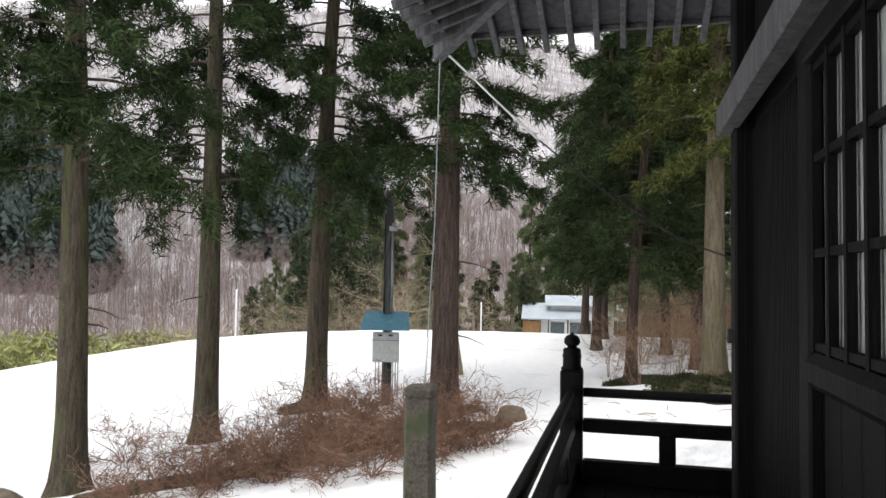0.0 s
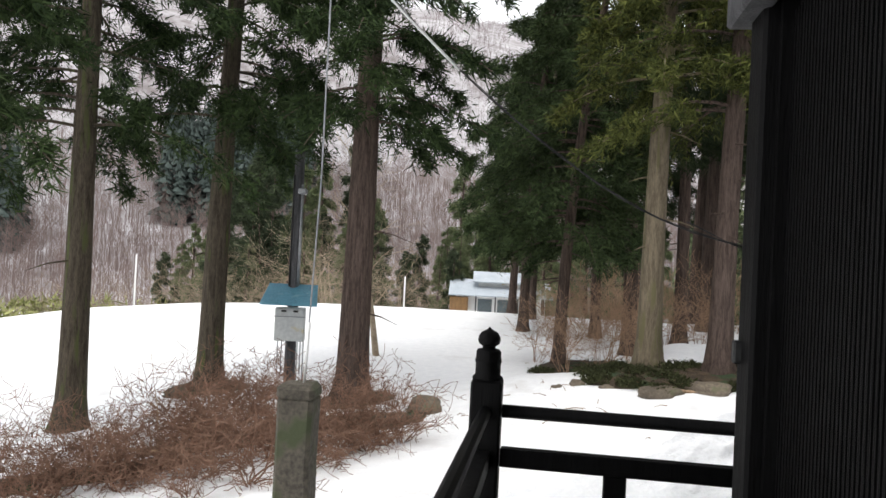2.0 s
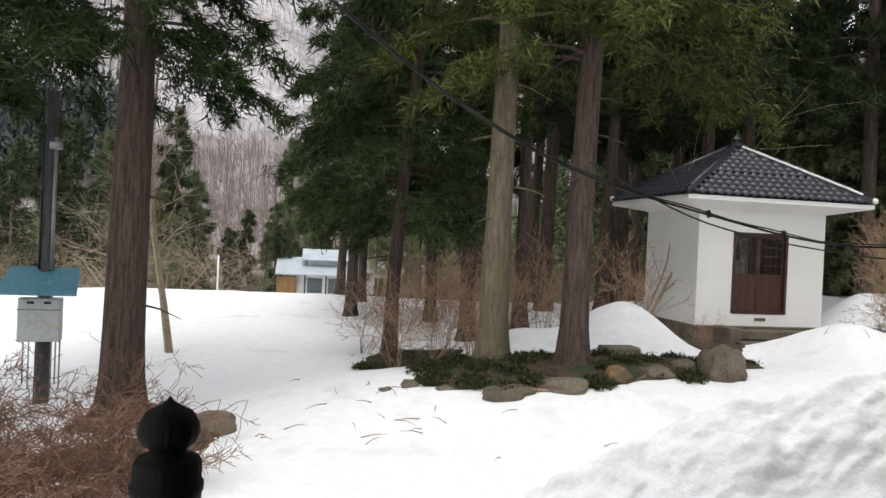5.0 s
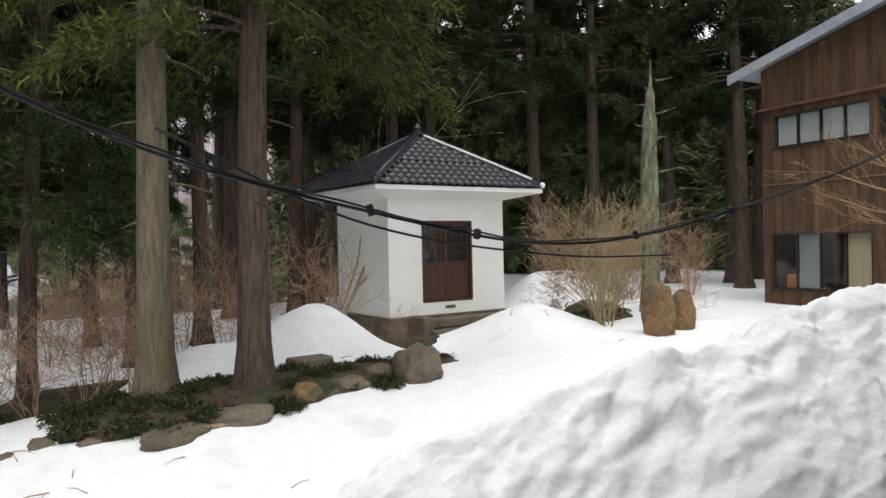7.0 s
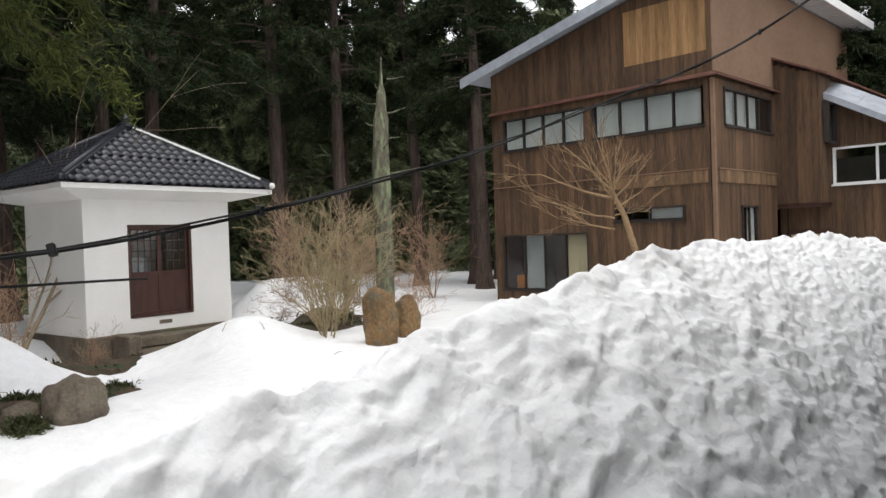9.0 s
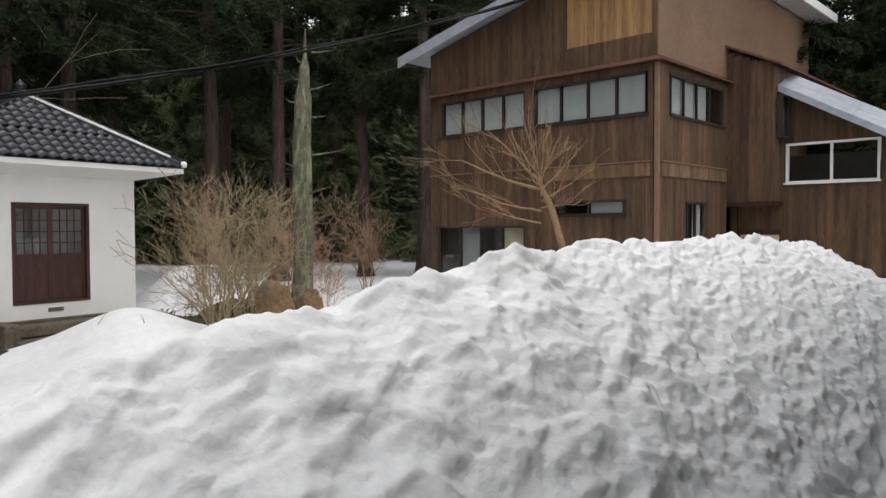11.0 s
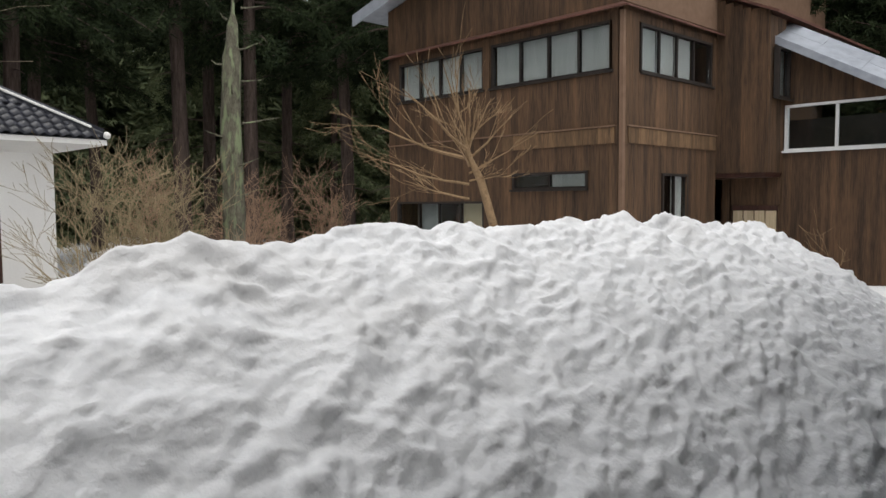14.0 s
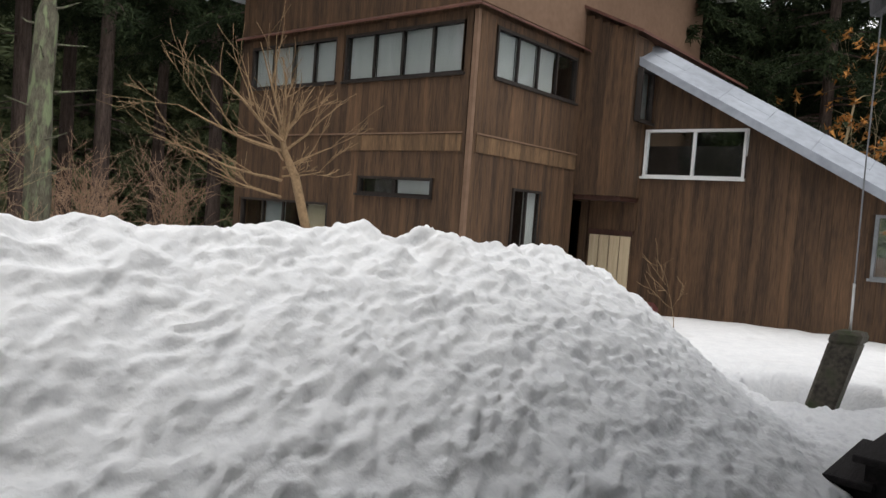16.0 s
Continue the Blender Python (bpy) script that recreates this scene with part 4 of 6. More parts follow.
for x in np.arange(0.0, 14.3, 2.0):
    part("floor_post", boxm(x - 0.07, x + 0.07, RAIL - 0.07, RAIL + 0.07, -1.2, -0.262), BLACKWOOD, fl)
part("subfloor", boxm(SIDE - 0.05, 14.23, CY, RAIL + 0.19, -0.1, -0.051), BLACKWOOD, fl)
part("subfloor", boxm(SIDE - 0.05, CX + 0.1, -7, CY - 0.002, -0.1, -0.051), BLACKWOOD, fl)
base = solid("foundation", boxm(CX, RIGHT, -7, CY - 0.1, -1.3, -0.052), STONE)
tagged(base, "stone base under the temple", "foundation", kind="structure")


# railing with an onion-topped corner post
def railing(name, a, b, label):
    """Railing from a to b (x, y): top rail, middle rail, base rail and struts."""
    ob = empty(name)
    a, b = Vector((*a, 0)), Vector((*b, 0))
    n = (b - a).normalized()
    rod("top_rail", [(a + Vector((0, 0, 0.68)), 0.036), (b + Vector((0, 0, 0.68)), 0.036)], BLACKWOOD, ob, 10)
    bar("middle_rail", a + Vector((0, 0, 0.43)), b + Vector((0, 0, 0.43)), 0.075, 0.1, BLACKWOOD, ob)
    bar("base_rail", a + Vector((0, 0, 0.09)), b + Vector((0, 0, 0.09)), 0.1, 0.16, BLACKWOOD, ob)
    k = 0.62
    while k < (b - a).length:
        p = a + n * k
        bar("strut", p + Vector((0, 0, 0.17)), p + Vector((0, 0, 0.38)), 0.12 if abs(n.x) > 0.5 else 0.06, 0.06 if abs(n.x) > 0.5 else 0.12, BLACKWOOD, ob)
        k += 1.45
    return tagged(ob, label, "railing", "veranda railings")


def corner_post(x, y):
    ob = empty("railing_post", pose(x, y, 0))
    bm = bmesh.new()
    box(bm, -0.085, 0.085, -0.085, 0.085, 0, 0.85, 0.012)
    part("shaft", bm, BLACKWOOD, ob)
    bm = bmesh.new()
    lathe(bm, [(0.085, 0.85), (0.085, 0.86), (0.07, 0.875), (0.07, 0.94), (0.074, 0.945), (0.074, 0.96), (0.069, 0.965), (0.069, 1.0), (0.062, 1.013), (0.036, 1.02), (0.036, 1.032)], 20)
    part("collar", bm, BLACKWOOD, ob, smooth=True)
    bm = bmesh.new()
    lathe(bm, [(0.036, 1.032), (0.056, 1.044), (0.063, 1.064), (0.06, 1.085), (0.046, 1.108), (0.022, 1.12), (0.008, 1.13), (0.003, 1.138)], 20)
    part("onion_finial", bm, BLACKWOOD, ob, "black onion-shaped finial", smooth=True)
    return tagged(ob, "black wooden railing post with an onion finial", "railing post", "railing posts")


corner_post(SIDE, RAIL)
corner_post(14.12, RAIL)
railing("railing", (SIDE, RAIL - 0.09), (SIDE, -6.8), "black wooden railing along the side of the veranda")
railing("railing", (SIDE + 0.09, RAIL), (14.03, RAIL), "black wooden railing along the front of the veranda")

# steps from the veranda into the snow
st = empty("wooden_steps", pose(14.0, 6.1, -0.74))
for i in range(4):
    z0 = 0.98 - 0.17 * i
    part("tread", boxm(-0.75, 0.5, 0.0 + 0.2 * i, 0.3 + 0.2 * i, z0 - 0.05, z0, 0.006, m=pose(0, 0, 0, 0, 0, -4 + 3 * i)), STEPWOOD, st)
for x in (-0.66, 0.35):
    part("stringer", boxm(x, x + 0.06, 0.02, 0.8, -0.5, 0.06), STEPWOOD, st)
    part("stringer", boxm(x, x + 0.06, 0.02, 0.28, 0.06, 0.92), STEPWOOD, st)
    part("stringer", boxm(x, x + 0.06, 0.28, 0.5, 0.06, 0.74), STEPWOOD, st)
    part("stringer", boxm(x, x + 0.06, 0.5, 0.7, 0.06, 0.57), STEPWOOD, st)
    part("stringer", boxm(x, x + 0.06, 0.7, 0.85, -0.2, 0.41), STEPWOOD, st)
tagged(st, "dark weathered wooden steps half buried in snow", "steps")

# roof: rafters, boards and covering
EAVE_Y, EAVE_L, EAVE_R, EAVE_Z, PITCH = 6.95, -1.75, 15.65, 3.9, 0.34
ceil = empty("ceiling")
tagged(ceil, "underside of the temple eaves with grey rafters", "ceiling", kind="structure")
run = EAVE_Y - CY


def slab(bm, pts, thick):
    """A sloping slab over four corner points."""
    lo = [bm.verts.new(p) for p in pts]
    hi = [bm.verts.new((p[0], p[1], p[2] + thick)) for p in pts]
    n = len(pts)
    bm.faces.new(lo[::-1])
    bm.faces.new(hi)
    for i in range(n):
        bm.faces.new((lo[i], lo[(i + 1) % n], hi[(i + 1) % n], hi[i]))
    return bm


zr = EAVE_Z + PITCH * 6.0
part("boarding", slab(bmesh.new(), [(EAVE_L, EAVE_Y, EAVE_Z), (EAVE_R, EAVE_Y, EAVE_Z), (EAVE_R - 6, EAVE_Y - 6, zr), (EAVE_L + 6, EAVE_Y - 6, zr)], 0.05), EAVEBOARD, ceil)
part("boarding", slab(bmesh.new(), [(EAVE_L, -8, EAVE_Z), (EAVE_L, EAVE_Y, EAVE_Z), (EAVE_L + 6, EAVE_Y - 6, zr), (EAVE_L + 6, -8, zr)], 0.05), EAVEBOARD, ceil)
part("boarding", slab(bmesh.new(), [(EAVE_R, EAVE_Y, EAVE_Z), (EAVE_R, -8, EAVE_Z), (EAVE_R - 6, -8, zr), (EAVE_R - 6, EAVE_Y - 6, zr)], 0.05), EAVEBOARD, ceil)
roof = empty("roof")
tagged(roof, "heavy dark temple roof with deep eaves", "roof", kind="structure")
z2 = EAVE_Z + 0.06
part("covering", slab(bmesh.new(), [(EAVE_L - 0.1, EAVE_Y + 0.1, z2), (EAVE_R + 0.1, EAVE_Y + 0.1, z2), (EAVE_R - 6, EAVE_Y - 6, zr + 0.06), (EAVE_L + 6, EAVE_Y - 6, zr + 0.06)], 0.22), BLACKWOOD, roof)
part("covering", slab(bmesh.new(), [(EAVE_L - 0.1, -8, z2), (EAVE_L - 0.1, EAVE_Y + 0.1, z2), (EAVE_L + 6, EAVE_Y - 6, zr + 0.06), (EAVE_L + 6, -8, zr + 0.06)], 0.22), BLACKWOOD, roof)
part("covering", slab(bmesh.new(), [(EAVE_R + 0.1, EAVE_Y + 0.1, z2), (EAVE_R + 0.1, -8, z2), (EAVE_R - 6, -8, zr + 0.06), (EAVE_R - 6, EAVE_Y - 6, zr + 0.06)], 0.22), BLACKWOOD, roof)
part("covering", slab(bmesh.new(), [(EAVE_L + 5.9, -8, zr + 0.07), (EAVE_R - 5.9, -8, zr + 0.07), (EAVE_R - 5.9, EAVE_Y - 5.9, zr + 0.07), (EAVE_L + 5.9, EAVE_Y - 5.9, zr + 0.07)], 0.2), BLACKWOOD, roof)
for i in range(71):
    x = EAVE_L + 0.28 + i * 0.24
    inner = max(CY, EAVE_Y - min(x - EAVE_L, EAVE_R - x))
    if EAVE_Y - inner > 0.12:
        bar("rafter", (x, EAVE_Y + 0.14, EAVE_Z - 0.055 - PITCH * 0.14), (x, inner, EAVE_Z - 0.055 + PITCH * (EAVE_Y - inner)), 0.055, 0.085, GREYWOOD, roof)
for i in range(46):
    y = EAVE_Y - 0.28 - i * 0.24
    inner = min(CX, EAVE_L + (EAVE_Y - y))
    if inner - EAVE_L > 0.12:
        bar("rafter", (EAVE_L - 0.14, y, EAVE_Z - 0.055 - PITCH * 0.14), (inner, y, EAVE_Z - 0.055 + PITCH * (inner - EAVE_L)), 0.055, 0.085, GREYWOOD, roof)
for sx, x0 in ((1, EAVE_L), (-1, EAVE_R)):
    bar("hip_rafter", (x0 - 0.1 * sx, EAVE_Y + 0.1, EAVE_Z - 0.1), (x0 + run * sx, CY, EAVE_Z + PITCH * run - 0.1), 0.1, 0.15, GREYWOOD, roof)
bar("eave_batten", (EAVE_L, EAVE_Y - 0.06, EAVE_Z - 0.0), (EAVE_R, EAVE_Y - 0.06, EAVE_Z - 0.0), 0.05, 0.05, GREYWOOD, roof)
bar("eave_batten", (EAVE_L + 0.06, EAVE_Y - 0.1, EAVE_Z), (EAVE_L + 0.06, -7.5, EAVE_Z), 0.05, 0.05, GREYWOOD, roof)
bar("wall_plate", (CX - 0.2, CY - 0.02, EAVE_Z + PITCH * run - 0.35), (RIGHT + 0.2, CY - 0.02, EAVE_Z + PITCH * run - 0.35), 0.16, 0.2, BLACKWOOD, roof)
bar("wall_plate", (CX + 0.03, CY - 0.15, EAVE_Z + PITCH * run - 0.35), (CX + 0.03, -7, EAVE_Z + PITCH * run - 0.35), 0.16, 0.2, BLACKWOOD, roof)


# old posts with props under the eave corners
def prop_post(x, y, ztop, zlow, corner, lean, tilt=(0.0, 0.0), label="weathered mossy post with a thin steel prop to the eave"):
    ob = empty("old_post", pose(x, y, 0))
    bm = bmesh.new()
    box(bm, -0.155, 0.155, -0.13, 0.13, zlow, ztop - 0.1, 0.03)
    box(bm, -0.165, 0.165, -0.14, 0.14, ztop - 0.13, ztop, 0.035)
    bmesh.ops.subdivide_edges(bm, edges=bm.edges[:], cuts=3, use_grid_fill=True)
    for v in bm.verts:
        n = noise.noise_vector(v.co * 4.0 + Vector((x, y, 0)))
        v.co += n * 0.018
        v.co += Vector(tilt).to_3d() * (v.co.z - 0.24)
    part("shaft", bm, MOSSSTONE, ob, smooth=False)
    top = Vector(corner) - Vector((x, y, 0))
    p = Vector((0.03, 0.02, ztop - 0.02)) + Vector(tilt).to_3d() * (ztop - 0.24)
    rod("rod", [(p, 0.007), (p + (top - p) * 0.5 + Vector((lean, 0, 0)), 0.007), (top, 0.007)], STEEL, ob)
    rod("sleeve", [(p + Vector((0, 0, 0.0)), 0.012), (p + (top - p) * 0.16 + Vector((lean * 0.5, 0, 0)), 0.012)], WHITEPAINT, ob)
    return tagged(ob, label, "post", "posts under the eaves")


prop_post(-2.14, 7.7, 0.4, -1.9, (EAVE_L - 0.05, EAVE_Y + 0.02, EAVE_Z - 0.12), 0.03)
prop_post(15.93, 7.12, 0.74, -1.0, (EAVE_R + 0.02, EAVE_Y + 0.02, EAVE_Z - 0.12), -0.05, (0.19, -0.22), "leaning mossy post in a melted hollow of the snow")


# sagging cable along the eave
def curve_pts(knots, n=60):
    """A smooth line through knots."""
    out = []
    k = [Vector(p) for p in knots]
    k = [k[0] * 2 - k[1]] + k + [k[-1] * 2 - k[-2]]
    for i in range(1, len(k) - 2):
        for j in range(n // (len(k) - 3)):
            t = j / (n // (len(k) - 3))
            a, b, c, d = k[i - 1], k[i], k[i + 1], k[i + 2]
            out.append(0.5 * ((2 * b) + (c - a) * t + (2 * a - 5 * b + 4 * c - d) * t * t + (3 * b - a - 3 * c + d) * t ** 3))
    return out + [k[-2]]


cable = empty("cable")
knots = [(-1.75, 6.97, 3.8), (-0.6, 7.15, 2.72), (0.5, 7.35, 1.97), (1.5, 7.52, 1.67), (2.6, 7.75, 1.57), (4.2, 7.95, 1.87), (5.6, 8.0, 2.29), (6.65, 7.73, 2.7), (7.6, 7.3, 3.3), (8.4, 6.97, 3.82)]
line = curve_pts(knots, 90)
rod("strand", [(p, 0.0055) for p in line], BLACKRUBBER, cable, 6)
rod("strand", [(p + Vector((0, 0.006 * math.sin(i * 1.1), 0.009 + 0.004 * math.cos(i * 1.3))), 0.0035) for i, p in enumerate(line)], BLACKRUBBER, cable, 6)
rod("strand", [(p, 0.004) for p in curve_pts([(0.9, 7.42, 1.87), (1.5, 7.52, 1.63), (2.3, 7.7, 1.52), (3.0, 7.84, 1.5)], 30)], BLACKRUBBER, cable, 6)
rod("sleeve", [(p, 0.011) for p in line[:9]], WHITEPAINT, cable, 6)
for i in (30, 34, 41, 45, 64, 72):
    p = line[min(i, len(line) - 1)]
    bm = bmesh.new()
    box(bm, -0.01, 0.01, -0.009, 0.009, -0.012, 0.022, 0.003, m=Matrix.Translation(p) @ pose(0, 0, 0, 10, 15, i * 30))
    part("clip", bm, BLACKRUBBER, cable)
tagged(cable, "black twisted cable sagging between the temple eaves", "cable")


# ---- storehouse ----
SM = pose(7.28, 20.95, 0, 0, 0, 7.3)
store = empty("storehouse", SM)
tagged(store, "small white plastered storehouse with black tiled roof", "storehouse")
W, D, Z0, Z1 = 3.38, 2.55, -0.14, 2.76
DX0, DX1, DZ0, DZ1 = 0.91, 2.4, 0.15, 2.09
for x0, x1, z0, z1 in ((0, DX0, Z0, Z1), (DX1, W, Z0, Z1), (DX0, DX1, DZ1, Z1), (DX0, DX1, Z0, DZ0)):
    part("front_wall", boxm(x0, x1, 0, 0.2, z0, z1), PLASTER, store)
part("side_wall", boxm(0, 0.2, 0.2, D, Z0, Z1), PLASTER, store)
part("side_wall", boxm(W - 0.2, W, 0.2, D, Z0, Z1), PLASTER, store)
part("back_wall", boxm(0.2, W - 0.2, D - 0.2, D, Z0, Z1), PLASTER, store)
part("stone_base", boxm(-0.05, W + 0.05, -0.05, D + 0.05, -1.3, Z0 - 0.002, 0.02), STONE, store, "brown-stained stone base")
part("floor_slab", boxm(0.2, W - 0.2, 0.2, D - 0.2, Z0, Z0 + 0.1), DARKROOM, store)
bm = bmesh.new()
box(bm, 1.55, 1.85, -0.012, -0.002, -0.02, 0.06, 0.004)
part("vent", bm, STONE, store)
for x in (DX0, DX1 - 0.06):
    part("door_jamb", boxm(x, x + 0.06, 0.02, 0.16, DZ0, DZ1), DOORWOOD, store)
part("door_head", boxm(DX0 + 0.06, DX1 - 0.06, 0.02, 0.16, DZ1 - 0.06, DZ1), DOORWOOD, store)
part("door_sill", boxm(DX0 + 0.06, DX1 - 0.06, -0.02, 0.16, DZ0, DZ0 + 0.05), DOORWOOD, store)
lw = (DX1 - DX0 - 0.12) / 2
for k in range(2):
    x0, yy = DX0 + 0.06 + k * lw, 0.06 + 0.035 * k
    leaf = empty("door")
    leaf.parent = store
    x1, a0, a1 = x0 + lw, DZ0 + 0.05, DZ1 - 0.06
    mid = a0 + 0.46 * (a1 - a0)
    for xa in (x0, x1 - 0.055):
        part("stile", boxm(xa, xa + 0.055, yy, yy + 0.03, a0, a1), DOORWOOD, leaf)
    for za in (a0, mid, a1 - 0.06):
        part("rail", boxm(x0 + 0.055, x1 - 0.055, yy, yy + 0.03, za, za + 0.06), DOORWOOD, leaf)
    part("panel", boxm(x0 + 0.055, x1 - 0.055, yy + 0.012, yy + 0.022, a0 + 0.06, mid), DOORWOOD, leaf)
    for i in range(1, 4):
        xb = x0 + 0.055 + (lw - 0.11) * i / 4
        part("muntin", boxm(xb - 0.008, xb + 0.008, yy + 0.004, yy + 0.024, mid + 0.06, a1 - 0.06), DOORWOOD, leaf)
    for i in range(1, 4):
        zb = mid + 0.06 + (a1 - 0.12 - mid) * i / 4
        part("muntin", boxm(x0 + 0.055, x1 - 0.055, yy + 0.006, yy + 0.022, zb - 0.008, zb + 0.008), DOORWOOD, leaf)
    part("pane", boxm(x0 + 0.055, x1 - 0.055, yy + 0.013, yy + 0.017, mid + 0.06, a1 - 0.06), GLASS, leaf)
part("paper", boxm(1.04, 1.56, 0.34, 0.345, 0.97, 1.42), SHOJI, store, "pale paper screen inside the door")
for i, (xa, xb, ya, z) in enumerate(((0.75, 3.2, -0.55, -0.2), (0.6, 3.3, -0.95, -0.42))):
    part("step", boxm(xa, xb, ya, -0.06, z - 0.2, z, 0.02), STONE, store)
part("step_cheek", boxm(0.45, 0.72, -0.75, -0.06, -0.9, -0.12, 0.02), STONE, store)
# roof: flared white eaves, then tiles
OV, ZE, ZA = 0.72, 2.82, 4.24
cx, cy = W / 2, D / 2
bm = bmesh.new()
low = [(-0.002, -0.002, Z1 - 0.16), (W + 0.002, -0.002, Z1 - 0.16), (W + 0.002, D + 0.002, Z1 - 0.16), (-0.002, D + 0.002, Z1 - 0.16)]
out = [(-OV, -OV, ZE - 0.06), (W + OV, -OV, ZE - 0.06), (W + OV, D + OV, ZE - 0.06), (-OV, D + OV, ZE - 0.06)]
lip = [(x, y, z + 0.1) for x, y, z in out]
rings = [[bm.verts.new(p) for p in q] for q in (low, out, lip)]
for a, b in zip(rings, rings[1:]):
    for i in range(4):
        bm.faces.new((a[i], a[(i + 1) % 4], b[(i + 1) % 4], b[i]))
bm.faces.new(rings[2])
bm.faces.new(rings[0][::-1])
part("eave_moulding", bm, PLASTER, store, "flared white plaster eaves")
deck = bmesh.new()
dv = [deck.verts.new((x, y, ZE + 0.045)) for x, y in ((-OV - .03, -OV - .03), (W + OV + .03, -OV - .03), (W + OV + .03, D + OV + .03), (-OV - .03, D + OV + .03))]
ap = deck.verts.new((cx, cy, ZA))
deck.faces.new(dv[::-1])
for i in range(4):
    deck.faces.new((dv[i], dv[(i + 1) % 4], ap))
part("roof_deck", deck, TILE, store)
TW, TL = 0.215, 0.21


def tile_mesh():
    bm = bmesh.new()
    n = 6
    top, bot = [], []
    for j in (0, 1):
        rt, rb = [], []
        for i in range(n + 1):
            u = i / n
            z = 0.026 * math.sin(u * 2 * math.pi) + (0.024 if j == 0 else 0.0)
            p = Vector(((u - 0.5) * TW * 1.02, (j * 1.15 - 0.1) * TL, z))
            rt.append(bm.verts.new(p + Vector((0, 0, 0.03))))
            rb.append(bm.verts.new(p))
        top.append(rt)
        bot.append(rb)
    for i in range(n):
        bm.faces.new((top[0][i], top[0][i + 1], top[1][i + 1], top[1][i]))
        bm.faces.new((bot[0][i], bot[0][i + 1], top[0][i + 1], top[0][i]))
    me = bpy.data.meshes.new("roof_tile")
    bm.to_mesh(me)
    bm.free()
    me.materials.append(TILE)
    me.shade_smooth()
    return me


TILE_ME = tile_mesh()
hid = bmesh.new()
for s in range(4):
    half = (W if s % 2 == 0 else D) / 2 + OV
    depth = (D if s % 2 == 0 else W) / 2 + OV
    slope = math.hypot(depth, ZA - ZE)
    tilt = math.degrees(math.atan2(ZA - ZE, depth))
    face = Matrix.Translation((cx, cy, 0)) @ pose(0, 0, 0, 0, 0, (0, 90, 180, 270)[s]) @ pose(0, -depth, ZE + 0.05, tilt, 0, 0)
    for r in range(int(slope / TL)):
        d0 = r * TL
        room = half * (1 - (d0 + 0.4 * TL) / slope)
        cols = int(2 * room / TW)
        for c in range(cols):
            m = face @ Matrix.Translation(((c - (cols - 1) / 2) * TW, d0, 0.02))
            if s in (0, 3):
                t = new("roof_tile", TILE_ME)
                t.parent = store
                t.matrix_local = m
            else:
                hid.from_mesh(TILE_ME)
                bmesh.ops.transform(hid, matrix=m, verts=hid.verts[-28:])
back_tiles = part("roof_tiles", hid, TILE, store)
back_tiles["kind"] = "stuff"
for sx, sy in ((0, 0), (1, 0), (1, 1), (0, 1)):
    e = Vector((-OV + sx * (W + 2 * OV), -OV + sy * (D + 2 * OV), ZE + 0.1))
    a = Vector((cx, cy, ZA + 0.06))
    bar("hip_ridge", e.lerp(a, 0.02), a, 0.16, 0.12, TILE, store, 0.02)
    rod("hip_cap", [(e.lerp(a, 0.02) + Vector((0, 0, 0.08)), 0.055), (a + Vector((0, 0, 0.08)), 0.055)], TILE, store, 10)
    if (sx, sy) == (1, 0):
        off = Vector((-0.1, -0.02, 0.1))
        bar("mortar_line", e.lerp(a, 0.06) + off, e.lerp(a, 0.93) + off, 0.05, 0.05, PLASTER, store, 0.01, "white mortar line beside the hip tiles")
    bm = bmesh.new()
    bmesh.ops.create_uvsphere(bm, u_segments=10, v_segments=6, radius=0.075, matrix=Matrix.Translation(e + Vector((0, 0, 0.03))))
    part("ridge_end", bm, PLASTER if (sx, sy) != (0, 0) else TILE, store)
part("finial", lathe(bmesh.new(), [(0.2, ZA + 0.08), (0.2, ZA + 0.14), (0.1, ZA + 0.18), (0.12, ZA + 0.26), (0.04, ZA + 0.36), (0.01, ZA + 0.4)], 12, Matrix.Translation((cx, cy, 0))), TILE, store)


# ---- wooden house ----
house = empty("wooden_house", pose(16.7, 12.5, 0.12))
tagged(house, "large brown weatherboarded wooden house with metal roofs", "house")
HL, HR = 5.95, 8.7                # length of the gable side and of the front


def holed(bm, plane, lo, hi, zlo, zhi, holes, thick, at):
    """A wall with rectangular openings; plane 'x' runs along y, plane 'y' runs along x."""
    cuts = sorted({lo, hi, *[h[0] for h in holes], *[h[1] for h in holes]})
    for a, b in zip(cuts, cuts[1:]):
        m = (a + b) / 2
        zs = [zlo]
        for h in sorted((h for h in holes if h[0] < m < h[1]), key=lambda h: h[2]):
            zs += [h[2], h[3]]
        zs.append(zhi)
        for z0, z1 in zip(zs[::2], zs[1::2]):
            if z1 - z0 > 0.005:
                if plane == "x":
                    box(bm, at, at + thick, a, b, z0, z1)
                else:
                    box(bm, a, b, at, at + thick, z0, z1)
    return bm


